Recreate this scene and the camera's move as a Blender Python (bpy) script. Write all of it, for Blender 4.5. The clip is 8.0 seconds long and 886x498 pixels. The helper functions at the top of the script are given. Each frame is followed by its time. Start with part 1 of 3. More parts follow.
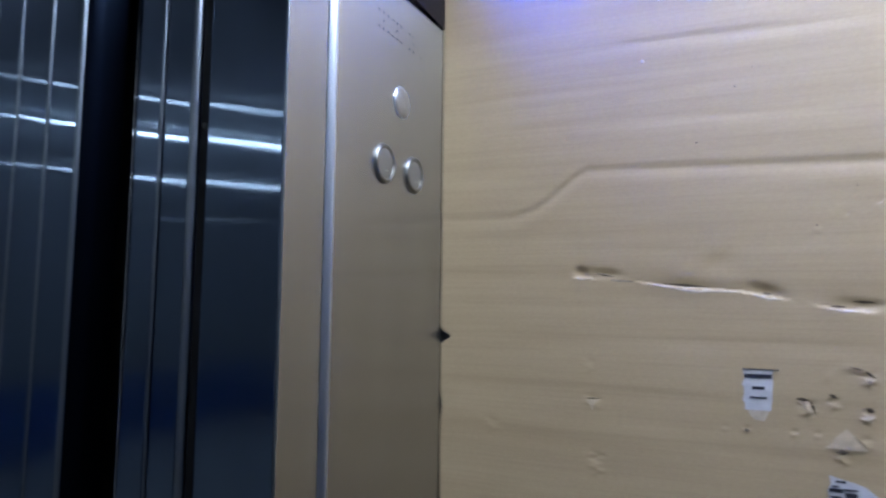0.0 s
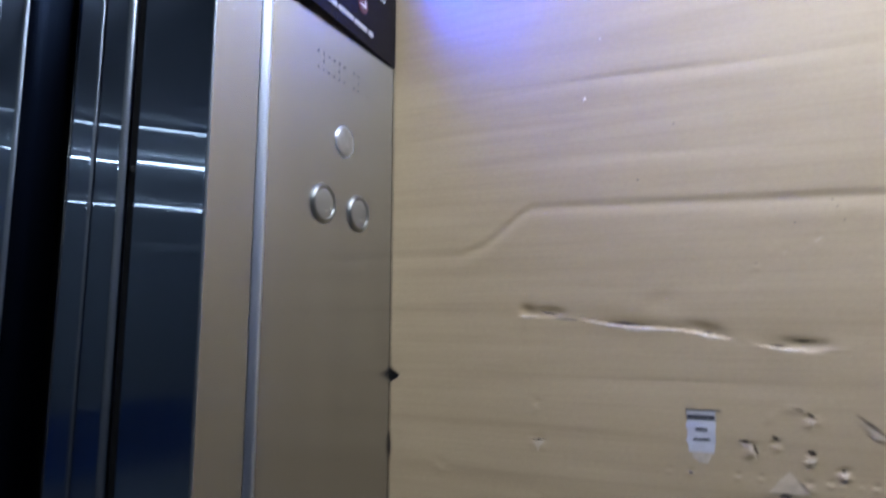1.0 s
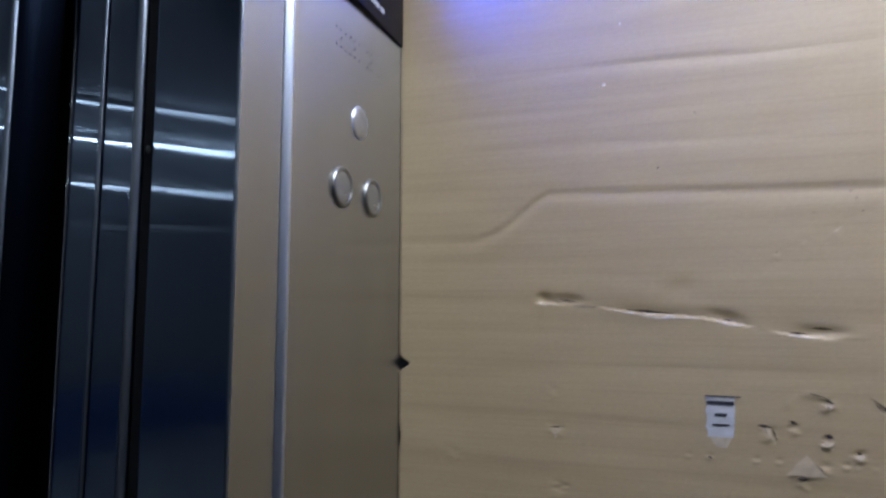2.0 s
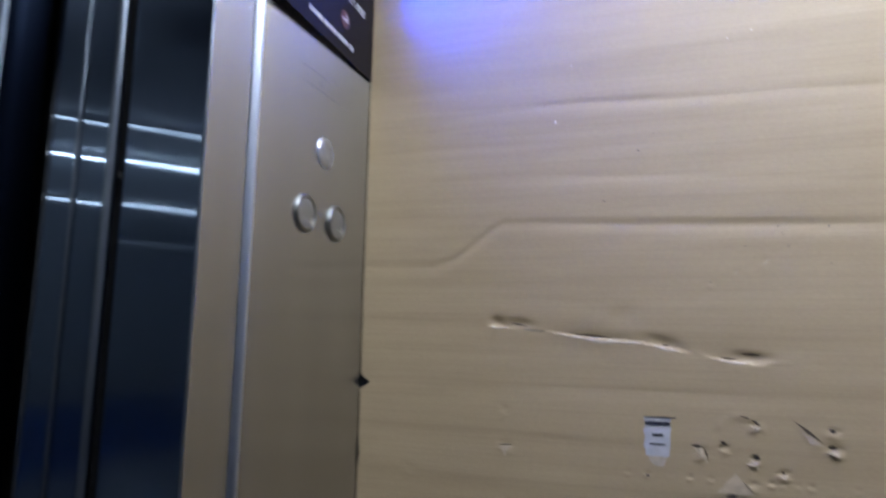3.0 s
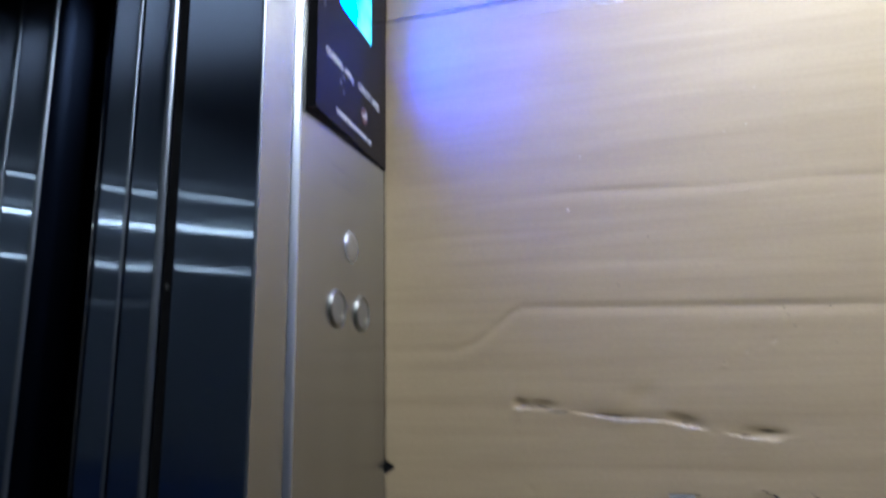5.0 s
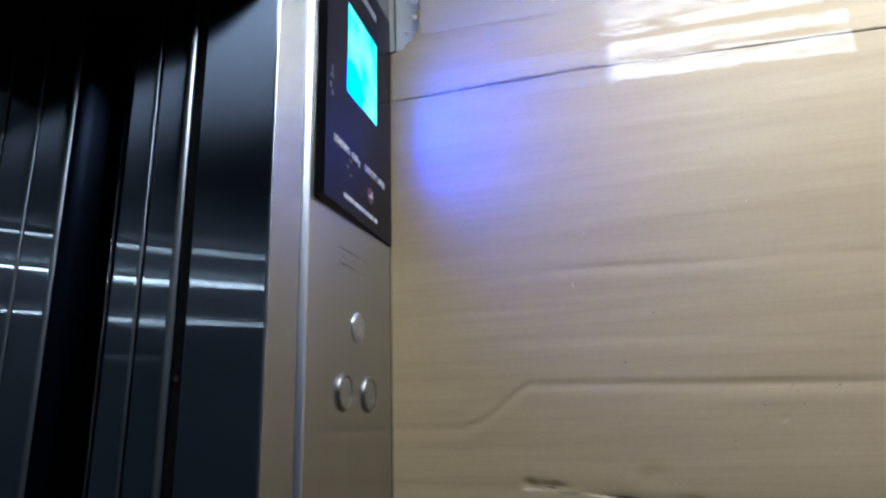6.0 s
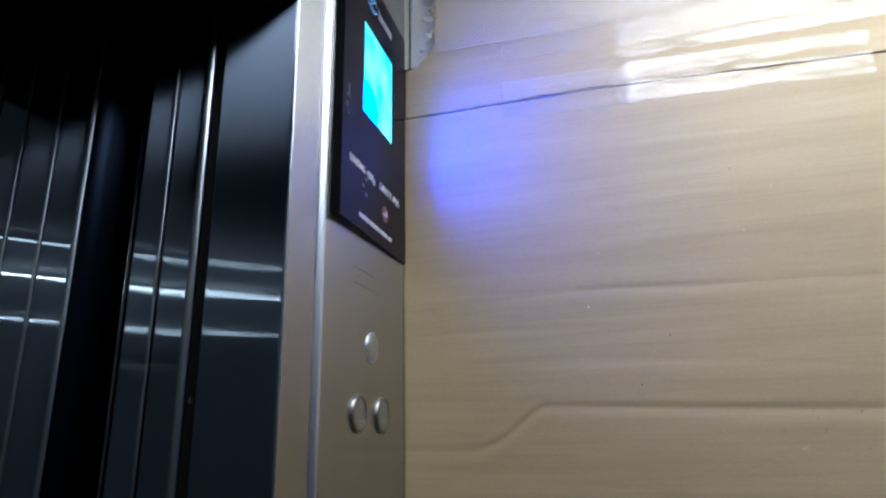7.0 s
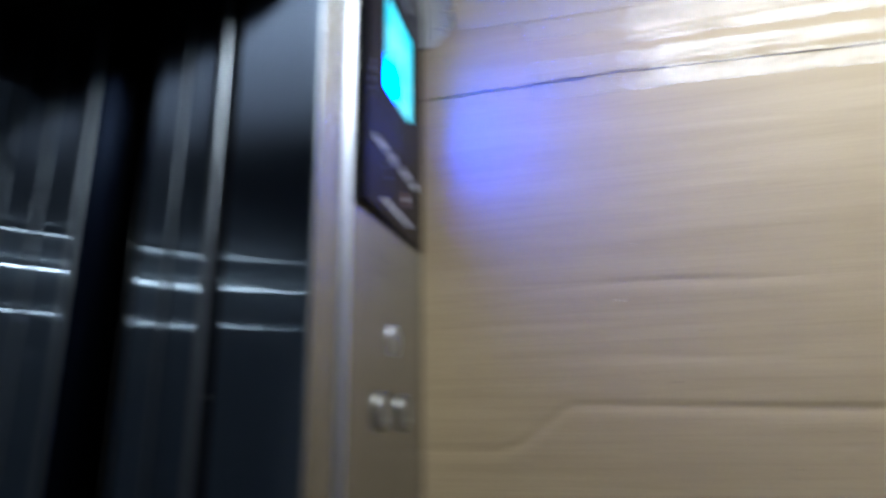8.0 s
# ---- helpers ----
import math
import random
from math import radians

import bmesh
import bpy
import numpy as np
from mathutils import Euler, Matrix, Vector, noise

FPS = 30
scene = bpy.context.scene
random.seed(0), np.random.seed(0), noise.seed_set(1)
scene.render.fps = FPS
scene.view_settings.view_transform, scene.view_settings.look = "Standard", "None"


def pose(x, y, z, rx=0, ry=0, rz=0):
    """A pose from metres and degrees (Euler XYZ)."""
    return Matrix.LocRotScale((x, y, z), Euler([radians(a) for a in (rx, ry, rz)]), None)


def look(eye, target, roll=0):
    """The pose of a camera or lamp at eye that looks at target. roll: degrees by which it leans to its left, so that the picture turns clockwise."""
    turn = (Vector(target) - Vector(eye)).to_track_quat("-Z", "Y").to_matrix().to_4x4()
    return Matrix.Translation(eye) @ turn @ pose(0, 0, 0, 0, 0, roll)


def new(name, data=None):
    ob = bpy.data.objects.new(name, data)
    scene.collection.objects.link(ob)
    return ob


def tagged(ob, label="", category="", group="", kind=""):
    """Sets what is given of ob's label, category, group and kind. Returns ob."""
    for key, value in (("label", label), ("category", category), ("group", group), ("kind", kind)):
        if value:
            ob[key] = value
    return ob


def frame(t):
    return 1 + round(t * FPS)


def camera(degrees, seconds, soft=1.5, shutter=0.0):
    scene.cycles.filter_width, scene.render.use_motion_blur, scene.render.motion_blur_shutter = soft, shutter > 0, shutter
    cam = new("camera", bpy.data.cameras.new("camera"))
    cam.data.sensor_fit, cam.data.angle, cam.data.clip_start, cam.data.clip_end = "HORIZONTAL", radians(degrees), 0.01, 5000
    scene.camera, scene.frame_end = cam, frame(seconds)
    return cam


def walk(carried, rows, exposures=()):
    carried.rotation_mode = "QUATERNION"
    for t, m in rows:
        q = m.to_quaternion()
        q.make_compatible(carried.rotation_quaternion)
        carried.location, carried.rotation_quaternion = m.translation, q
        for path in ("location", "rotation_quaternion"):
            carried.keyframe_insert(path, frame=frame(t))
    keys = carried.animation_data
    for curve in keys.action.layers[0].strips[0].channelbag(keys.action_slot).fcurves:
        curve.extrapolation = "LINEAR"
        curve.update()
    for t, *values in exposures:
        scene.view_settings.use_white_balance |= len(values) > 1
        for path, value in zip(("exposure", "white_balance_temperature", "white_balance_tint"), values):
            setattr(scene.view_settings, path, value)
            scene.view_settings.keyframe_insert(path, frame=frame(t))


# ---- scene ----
cam = camera(69.5, 8.0, soft=2.4, shutter=0.9)
PATH = [
    (0, (0.2804, -0.6086, 1.5149), (-0.5414, 1.2071, 1.6817), 0.64),
    (0.1, (0.2873, -0.6063, 1.508), (-0.565, 1.1929, 1.6995), 0.33),
    (0.3, (0.3065, -0.602, 1.5113), (-0.5845, 1.179, 1.6962), -0.51),
    (0.5, (0.3268, -0.5932, 1.5161), (-0.5539, 1.1927, 1.7032), -1.20),
    (0.7, (0.3338, -0.5848, 1.5196), (-0.5239, 1.2103, 1.7239), -0.96),
    (1, (0.33, -0.5829, 1.5267), (-0.4978, 1.2204, 1.7769), 0.28),
    (1.2, (0.3234, -0.5837, 1.5293), (-0.4695, 1.23, 1.8149), 0.56),
    (1.4, (0.2931, -0.5895, 1.5353), (-0.4642, 1.2417, 1.8058), 0.46),
    (1.5, (0.2826, -0.5916, 1.5332), (-0.4561, 1.2488, 1.7924), 0.28),
    (1.6, (0.2649, -0.5921, 1.5326), (-0.4248, 1.2728, 1.7478), -0.23),
    (1.7, (0.2518, -0.5906, 1.5327), (-0.4098, 1.2893, 1.7018), -0.01),
    (2.8, (0.321, -0.6203, 1.5386), (-0.4151, 1.2182, 1.8173), 0.75),
    (3, (0.3038, -0.6185, 1.5324), (-0.3374, 1.2579, 1.793), 1.15),
    (3.2, (0.2732, -0.612, 1.5343), (-0.294, 1.2944, 1.7438), 0.33),
    (3.4, (0.2482, -0.609, 1.5408), (-0.2821, 1.3079, 1.7511), -0.61),
    (3.5, (0.2388, -0.6131, 1.5455), (-0.2795, 1.3057, 1.7679), -1.16),
    (3.6, (0.236, -0.616, 1.5429), (-0.2853, 1.3001, 1.7811), -0.95),
    (3.8, (0.2255, -0.6375, 1.5523), (-0.3158, 1.2708, 1.8088), -0.11),
    (4, (0.2316, -0.6501, 1.559), (-0.3377, 1.2431, 1.8616), 0.64),
    (4.2, (0.2379, -0.6639, 1.5599), (-0.2931, 1.2367, 1.8848), 0.91),
    (4.5, (0.2563, -0.6676, 1.5623), (-0.2579, 1.2354, 1.9004), 0.43),
    (4.7, (0.2613, -0.6637, 1.5588), (-0.2562, 1.2338, 1.9219), -0.09),
    (4.9, (0.2531, -0.6667, 1.571), (-0.2535, 1.2331, 1.9372), -0.73),
    (5, (0.2574, -0.6646, 1.5743), (-0.2715, 1.2247, 1.9625), -1.07),
    (5.2, (0.2593, -0.667, 1.5819), (-0.2654, 1.208, 2.0392), -2.12),
    (6.5, (0.2552, -0.6799, 1.6114), (-0.2772, 1.1696, 2.1551), -1.49),
    (6.8, (0.25, -0.6671, 1.6136), (-0.2941, 1.1742, 2.1737), -1.34),
    (7, (0.2511, -0.6783, 1.6149), (-0.2928, 1.1618, 2.1788), -1.12),
    (7.2, (0.2498, -0.6801, 1.6117), (-0.2816, 1.1651, 2.1711), -1.05),
    (7.5, (0.2492, -0.6774, 1.6133), (-0.2892, 1.1688, 2.1628), -0.91),
    (7.7, (0.2307, -0.6736, 1.6187), (-0.2848, 1.171, 2.1946), -0.45),
    (7.8, (0.2211, -0.6707, 1.6162), (-0.2776, 1.1744, 2.2052), -0.66),
    (7.9, (0.2052, -0.6625, 1.6145), (-0.2961, 1.1837, 2.1979), -0.95),
    (7.9667, (0.1993, -0.654, 1.6196), (-0.3199, 1.2002, 2.172), -0.86),
    (8, (0.1981, -0.653, 1.6206), (-0.2891, 1.2085, 2.166), -0.86),
]
EXPOSURES = [(0.0, 0.4, 5450, 9), (0.4, 0.38, 5600, 10), (1.0, 0.3, 5680, 10), (1.6, 0.08, 5760, 10), (3.0, 0.12, 5780, 10), (3.6, 0.11, 5760, 10), (4.6, 0.06, 5850, 8), (5.2, -0.05, 5850, 7), (6.4, -0.29, 6220, 4), (7.0, -0.3, 6220, 4), (8.0, -0.36, 6260, 4)]
walk(cam, [(t, look(eye, target, roll)) for t, eye, target, roll in PATH], EXPOSURES)

# ---- light and world ----
world = bpy.data.worlds.new("world")
scene.world = world
world.use_nodes = True
world.node_tree.nodes["Background"].inputs[0].default_value = (0.5, 0.6, 0.8, 1)
world.node_tree.nodes["Background"].inputs[1].default_value = 0.01
CAR_LIGHT = 14.6
LOBBY_LIGHTS = (3.0, 12.0, 6.5, 0.8)
SCREEN_GLOW = ((0.2, 2.0, 2.6), (0.18, 14.0, 450.0))
GLOW_HELPER = ((0.01, 0.06, 1.0), 2.0)


# ---- materials ----
def material(name):
    m = bpy.data.materials.new(name)
    m.use_nodes = True
    t = m.node_tree
    t.nodes.clear()
    out = t.nodes.new("ShaderNodeOutputMaterial")
    return m, t, out


def node(t, kind, **inputs):
    n = t.nodes.new(kind)
    for key, value in inputs.items():
        n.inputs[key.replace("_", " ")].default_value = value
    return n


def mapped(t, scale, coord="Object"):
    tex = t.nodes.new("ShaderNodeTexCoord")
    mp = t.nodes.new("ShaderNodeMapping")
    mp.inputs["Scale"].default_value = scale
    t.links.new(tex.outputs[coord], mp.inputs["Vector"])
    return mp.outputs["Vector"]


def noise_at(t, vector, scale, detail=3.0, rough=0.5):
    n = node(t, "ShaderNodeTexNoise", Scale=scale, Detail=detail, Roughness=rough)
    t.links.new(vector, n.inputs["Vector"])
    return n.outputs["Fac"]


def ramp(t, fac, stops):
    r = t.nodes.new("ShaderNodeValToRGB")
    els = r.color_ramp.elements
    while len(els) < len(stops):
        els.new(0.5)
    for e, (p, c) in zip(els, stops):
        e.position, e.color = p, (*c, 1)
    t.links.new(fac, r.inputs["Fac"])
    return r.outputs["Color"]


def bumped(t, height, strength, distance):
    b = node(t, "ShaderNodeBump", Strength=strength, Distance=distance)
    t.links.new(height, b.inputs["Height"])
    return b.outputs["Normal"]


def plain(name, color, rough=0.5, metal=0.0, spec=0.5, vary=0.12, scale=40.0, bump=0.0):
    """Paint, plastic or metal with slight blotches and grain."""
    m, t, out = material(name)
    p = node(t, "ShaderNodeBsdfPrincipled", Roughness=rough, Metallic=metal, Specular_IOR_Level=spec)
    v = mapped(t, (1, 1, 1))
    f = noise_at(t, v, scale, 4.0)
    lo = tuple(c * (1 - vary) for c in color)
    hi = tuple(min(1.0, c * (1 + vary)) for c in color)
    t.links.new(ramp(t, f, ((0.3, lo), (0.7, hi))), p.inputs["Base Color"])
    if bump:
        t.links.new(bumped(t, noise_at(t, v, scale * 8, 2.0), 0.4, bump), p.inputs["Normal"])
    t.links.new(p.outputs[0], out.inputs[0])
    return m


def brushed(name, color, rough, aniso, satin_rough, satin, satin_color, spread="GGX", satin_aniso=0.3, grained=0.16, axis="Z"):
    """Brushed stainless steel with vertical grain: a sharp streaked gloss over a satin one."""
    m, t, out = material(name)
    g = node(t, "ShaderNodeBsdfAnisotropic", Roughness=rough, Anisotropy=-aniso)
    g.distribution = spread
    tan = t.nodes.new("ShaderNodeTangent")
    tan.direction_type, tan.axis = "RADIAL", axis
    t.links.new(tan.outputs[0], g.inputs["Tangent"])
    v = mapped(t, (1, 1, 0.012))
    grain = noise_at(t, v, 900.0, 2.0)
    blotch = noise_at(t, mapped(t, (1, 1, 0.3)), 14.0, 3.0)
    mixf = node(t, "ShaderNodeMath")
    mixf.operation = "MULTIPLY_ADD"
    t.links.new(grain, mixf.inputs[0])
    mixf.inputs[1].default_value = 0.6
    t.links.new(blotch, mixf.inputs[2])
    lo = tuple(c * (1 - grained) for c in color)
    hi = tuple(min(1.0, c * (1 + grained)) for c in color)
    t.links.new(ramp(t, mixf.outputs[0], ((0.5, lo), (1.1, hi))), g.inputs["Color"])
    s = node(t, "ShaderNodeBsdfAnisotropic", Roughness=satin_rough, Anisotropy=-satin_aniso)
    t.links.new(tan.outputs[0], s.inputs["Tangent"])
    s.inputs["Color"].default_value = (*satin_color, 1)
    mx = t.nodes.new("ShaderNodeMixShader")
    mx.inputs[0].default_value = satin
    t.links.new(g.outputs[0], mx.inputs[1])
    t.links.new(s.outputs[0], mx.inputs[2])
    t.links.new(mx.outputs[0], out.inputs[0])
    return m


def glowing(name, color, strength):
    m, t, out = material(name)
    e = node(t, "ShaderNodeEmission", Strength=strength)
    e.inputs[0].default_value = (*color, 1)
    t.links.new(e.outputs[0], out.inputs[0])
    return m


def kraft(name, tint=1.0):
    """Brown corrugated board: paper fibre, faint flute lines, scuffs."""
    m, t, out = material(name)
    p = node(t, "ShaderNodeBsdfPrincipled", Roughness=0.5, Specular_IOR_Level=0.5)
    wide = noise_at(t, mapped(t, (1, 1, 9)), 3.0, 5.0, 0.6)
    fibre = noise_at(t, mapped(t, (1, 1, 3)), 220.0, 4.0, 0.7)
    base = ramp(t, wide, ((0.3, (0.4 * tint, 0.302 * tint, 0.178 * tint)), (0.7, (0.474 * tint, 0.366 * tint, 0.224 * tint))))
    fine = ramp(t, fibre, ((0.25, (0.86, 0.85, 0.83)), (0.75, (1.0, 1.0, 1.0))))
    mul = t.nodes.new("ShaderNodeMix")
    mul.data_type, mul.blend_type = "RGBA", "MULTIPLY"
    mul.inputs[0].default_value = 1.0
    t.links.new(base, mul.inputs[6])
    t.links.new(fine, mul.inputs[7])
    flute = noise_at(t, mapped(t, (1, 1, 40)), 4.0, 2.0)
    lines = ramp(t, noise_at(t, mapped(t, (1, 1, 70)), 5.0, 3.0, 0.6), ((0.36, (0.88, 0.875, 0.865)), (0.5, (1.0, 1.0, 1.0)), (0.75, (1.03, 1.03, 1.03))))
    ruled = t.nodes.new("ShaderNodeMix")
    ruled.data_type, ruled.blend_type = "RGBA", "MULTIPLY"
    ruled.inputs[0].default_value = 0.45
    t.links.new(mul.outputs[2], ruled.inputs[6])
    t.links.new(lines, ruled.inputs[7])
    t.links.new(ruled.outputs[2], p.inputs["Base Color"])
    add = node(t, "ShaderNodeMath")
    add.operation = "MULTIPLY_ADD"
    t.links.new(fibre, add.inputs[0])
    add.inputs[1].default_value = 0.12
    t.links.new(flute, add.inputs[2])
    t.links.new(bumped(t, add.outputs[0], 0.13, 0.0012), p.inputs["Normal"])
    t.links.new(p.outputs[0], out.inputs[0])
    return m


def clear_film(name, gloss, rough, color=(1, 1, 1), crinkle=0.0, veil=0.0):
    """Clear packing tape or film: what lies under it shows, with a gloss and a faint milky veil on top, tinted blue for
    its sheen.
    """
    m, t, out = material(name)
    tr = t.nodes.new("ShaderNodeBsdfTransparent")
    tr.inputs[0].default_value = (*color, 1)
    g = node(t, "ShaderNodeBsdfAnisotropic", Roughness=rough)
    if crinkle:
        f = noise_at(t, mapped(t, (1, 1, 2)), 30.0, 4.0)
        t.links.new(bumped(t, f, crinkle, 0.004), g.inputs["Normal"])
    mx = t.nodes.new("ShaderNodeMixShader")
    mx.inputs[0].default_value = gloss
    # Haze of the film, with its reflected bluish sheen put into the colour.
    veil_tint = t.nodes.new("ShaderNodeBsdfDiffuse")
    veil_tint.inputs[0].default_value = (0.74, 0.8, 0.92, 1)
    under = t.nodes.new("ShaderNodeMixShader")
    under.inputs[0].default_value = veil
    t.links.new(tr.outputs[0], under.inputs[1])
    t.links.new(veil_tint.outputs[0], under.inputs[2])
    t.links.new(under.outputs[0], mx.inputs[1])
    t.links.new(g.outputs[0], mx.inputs[2])
    t.links.new(mx.outputs[0], out.inputs[0])
    return m


STEEL = brushed("panel_steel", (0.53, 0.527, 0.517), 0.2, 0.7, 0.55, 0.21, (0.37, 0.37, 0.37), grained=0.06)
# The bluish gleam that the folded edge reflects is part of this colour.
STEEL_EDGE = brushed("edge_steel_sheen", (0.7, 0.75, 0.86), 0.3, 0.2, 0.5, 0.5, (0.68, 0.74, 0.9), grained=0.05)
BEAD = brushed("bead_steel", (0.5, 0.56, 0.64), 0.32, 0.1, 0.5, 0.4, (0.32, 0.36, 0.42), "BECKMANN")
# Copy of the bead steel, darkened for beads that get less light.
BEAD_DIM = brushed("dim_bead_steel", (0.36, 0.41, 0.48), 0.4, 0.1, 0.5, 0.5, (0.27, 0.31, 0.37), "BECKMANN")
# Neutral steel tinted blue to carry the lobby's reflected blue.
STEEL_REVEAL = brushed("reveal_steel_sheen", (0.57, 0.67, 0.88), 0.055, 0.93, 0.33, 0.5, (0.34, 0.43, 0.62), "BECKMANN", 0.8, 0.05)
# Jamb steel made near-black: the nose's dim reflections are put into its colour.
NOSE = brushed("shaded_nose_steel", (0.016, 0.023, 0.043), 0.4, 0.6, 0.5, 0.5, (0.009, 0.013, 0.025), "BECKMANN", 0.5)
STEEL_WALL = plain("wall_steel", (0.1, 0.1, 0.105), 0.4, 0.7)
# Puts the headers' unlit undersides and the display's dim side into the colour.
UNLIT_BLACK = plain("unlit_black", (0.006, 0.006, 0.007), 0.9, spec=0.05)
CHROME = plain("button_steel", (0.25, 0.25, 0.242), 0.36, 1.0, vary=0.05)
BLACK = plain("black_acrylic", (0.007, 0.006, 0.011), 0.2, spec=0.06, vary=0.2)
SEAL = plain("glossy_seal", (0.4, 0.41, 0.43), 0.05, 1.0)
# Near-black that puts the shade inside gaps, grooves and holes into colour.
DARK = plain("recess_shade", (0.006, 0.006, 0.008), 0.8)
PRINT = plain("white_print", (0.75, 0.75, 0.78), 0.5)
PRINT_SOFT = plain("soft_print", (0.42, 0.42, 0.46), 0.5)
PRINT_GREY = plain("grey_print", (0.25, 0.26, 0.3), 0.5)
SMEAR = plain("dull_smear", (0.06, 0.06, 0.085), 0.6, vary=0.5, scale=400.0)
PRINT_DIM = plain("dim_print", (0.62, 0.62, 0.58), 0.3, 1.0)
PRINT_RED = plain("red_print", (0.065, 0.008, 0.012), 0.4)
PRINT_BLUE = plain("blue_print", (0.15, 0.4, 0.7), 0.4)
FLAKE = plain("lifted_paper", (0.47, 0.375, 0.262), 0.85, vary=0.12, scale=200.0)
FLECK = plain("paper_fleck", (0.55, 0.47, 0.36), 0.7)
INK = plain("black_ink", (0.02, 0.02, 0.03), 0.6)
PAPER = plain("label_paper", (0.5, 0.49, 0.53), 0.6, vary=0.1, scale=120.0)
RESIDUE = plain("glue_trace", (0.46, 0.385, 0.3), 0.5, vary=0.15, scale=150.0)
SLIT = plain("board_gap", (0.07, 0.052, 0.036), 0.9)
GREY_FLAP = plain("grey_scrap", (0.3, 0.29, 0.28), 0.6, vary=0.2, scale=150.0)
TORN = plain("torn_paper", (0.42, 0.355, 0.275), 0.9, vary=0.15, scale=200.0)
CARDBOARD = kraft("kraft_board")
PAINTED = plain("painted_wall", (0.62, 0.63, 0.6), 0.35, vary=0.06, scale=12.0)
CEILING = plain("ceiling_paint", (0.5, 0.5, 0.52), 0.6)
FLOOR = plain("floor_vinyl", (0.06, 0.055, 0.05), 0.5, vary=0.3, scale=20.0)
LOBBY_WALL = plain("lobby_plaster", (0.42, 0.45, 0.5), 0.7)
LOBBY_FLOOR = plain("lobby_floor_bounce", (0.6, 0.61, 0.64), 0.4, vary=0.08, scale=3.0)
LOBBY_CEILING = plain("lobby_ceiling_paint", (0.88, 0.91, 0.95), 0.7)
LOBBY_BLUE = plain("lobby_blue_stand_in", (0.014, 0.1, 0.5), 0.5)
FACE = brushed("button_face_steel", (0.4, 0.4, 0.385), 0.48, -0.15, 0.55, 0.4, (0.36, 0.36, 0.35), grained=0.04, axis="X")
LENS = plain("clear_lens", (0.42, 0.42, 0.424), 0.33, 0.8, vary=0.2, scale=120.0)
TAPE_OLD = clear_film("hazy_tape", 0.028, 0.14, (0.99, 0.985, 0.97), 0.2, 0.09)
TAPE = clear_film("clear_tape", 0.05, 0.075, (0.99, 0.985, 0.97), 0.05, 0.03)
FILM = clear_film("clear_film", 0.012, 0.2, (0.985, 0.99, 1.0), 0.3, 0.11)


def backlit(name, top, bottom, lamp, reach):
    """A blank LCD, faintly mottled, with a strong blue lower corner added to tint the cardboard."""
    m, t, out = material(name)
    e = node(t, "ShaderNodeEmission", Strength=1.0)
    dist = t.nodes.new("ShaderNodeVectorMath")
    dist.operation = "DISTANCE"
    t.links.new(mapped(t, (1, 1, 1)), dist.inputs[0])
    dist.inputs[1].default_value = lamp
    mr = t.nodes.new("ShaderNodeMapRange")
    mr.interpolation_type = "SMOOTHSTEP"
    mr.inputs["From Min"].default_value, mr.inputs["From Max"].default_value = 0.0, reach
    t.links.new(dist.outputs["Value"], mr.inputs["Value"])
    mx = t.nodes.new("ShaderNodeMix")
    mx.data_type = "RGBA"
    mx.inputs[6].default_value, mx.inputs[7].default_value = (*bottom, 1), (*top, 1)
    t.links.new(mr.outputs[0], mx.inputs[0])
    mott = ramp(t, noise_at(t, mapped(t, (1, 1, 1)), 25.0, 3.0), ((0.3, (0.4, 0.85, 0.9)), (0.7, (2.5, 1.05, 1.0))))
    mul = t.nodes.new("ShaderNodeMix")
    mul.data_type, mul.blend_type = "RGBA", "MULTIPLY"
    mul.inputs[0].default_value = 1.0
    t.links.new(mx.outputs[2], mul.inputs[6])
    t.links.new(mott, mul.inputs[7])
    t.links.new(mul.outputs[2], e.inputs[0])
    t.links.new(e.outputs[0], out.inputs[0])
    return m


SCREEN = backlit("screen_glow", *SCREEN_GLOW, (0.01, -0.12, 1.95), 0.034)
DIFFUSER = glowing("led_diffuser", (0.93, 0.96, 1.0), CAR_LIGHT)


# ---- mesh helpers ----
def mesh_of(bm, name, mat, smooth=False):
    bmesh.ops.recalc_face_normals(bm, faces=bm.faces)
    me = bpy.data.meshes.new(name)
    bm.to_mesh(me)
    bm.free()
    me.materials.append(mat)
    if smooth:
        for p in me.polygons:
            p.use_smooth = True
    return me


def part(name, bm, mat, parent=None, label="", smooth=False):
    ob = new(name, mesh_of(bm, name, mat, smooth))
    if parent:
        ob.parent = parent
    return tagged(ob, label)


def thing(name, label, category, kind="", group=""):
    return tagged(new(name), label, category, group, kind)


def box(x0, x1, y0, y1, z0, z1, bevel=0.0, segments=2):
    bm = bmesh.new()
    bmesh.ops.create_cube(bm, size=1.0)
    for v in bm.verts:
        v.co = Vector(((x0 + x1) / 2 + v.co.x * (x1 - x0), (y0 + y1) / 2 + v.co.y * (y1 - y0), (z0 + z1) / 2 + v.co.z * (z1 - z0)))
    if bevel:
        bmesh.ops.bevel(bm, geom=bm.edges[:], offset=bevel, segments=segments, affect="EDGES", profile=0.5)
    return bm


def upright(outline, z0, z1):
    """A prism that stands on a closed outline of (x, y)."""
    bm = bmesh.new()
    lo = [bm.verts.new((x, y, z0)) for x, y in outline]
    hi = [bm.verts.new((x, y, z1)) for x, y in outline]
    n = len(outline)
    for i in range(n):
        bm.faces.new((lo[i], lo[(i + 1) % n], hi[(i + 1) % n], hi[i]))
    bm.faces.new(lo[::-1])
    bm.faces.new(hi)
    return bm


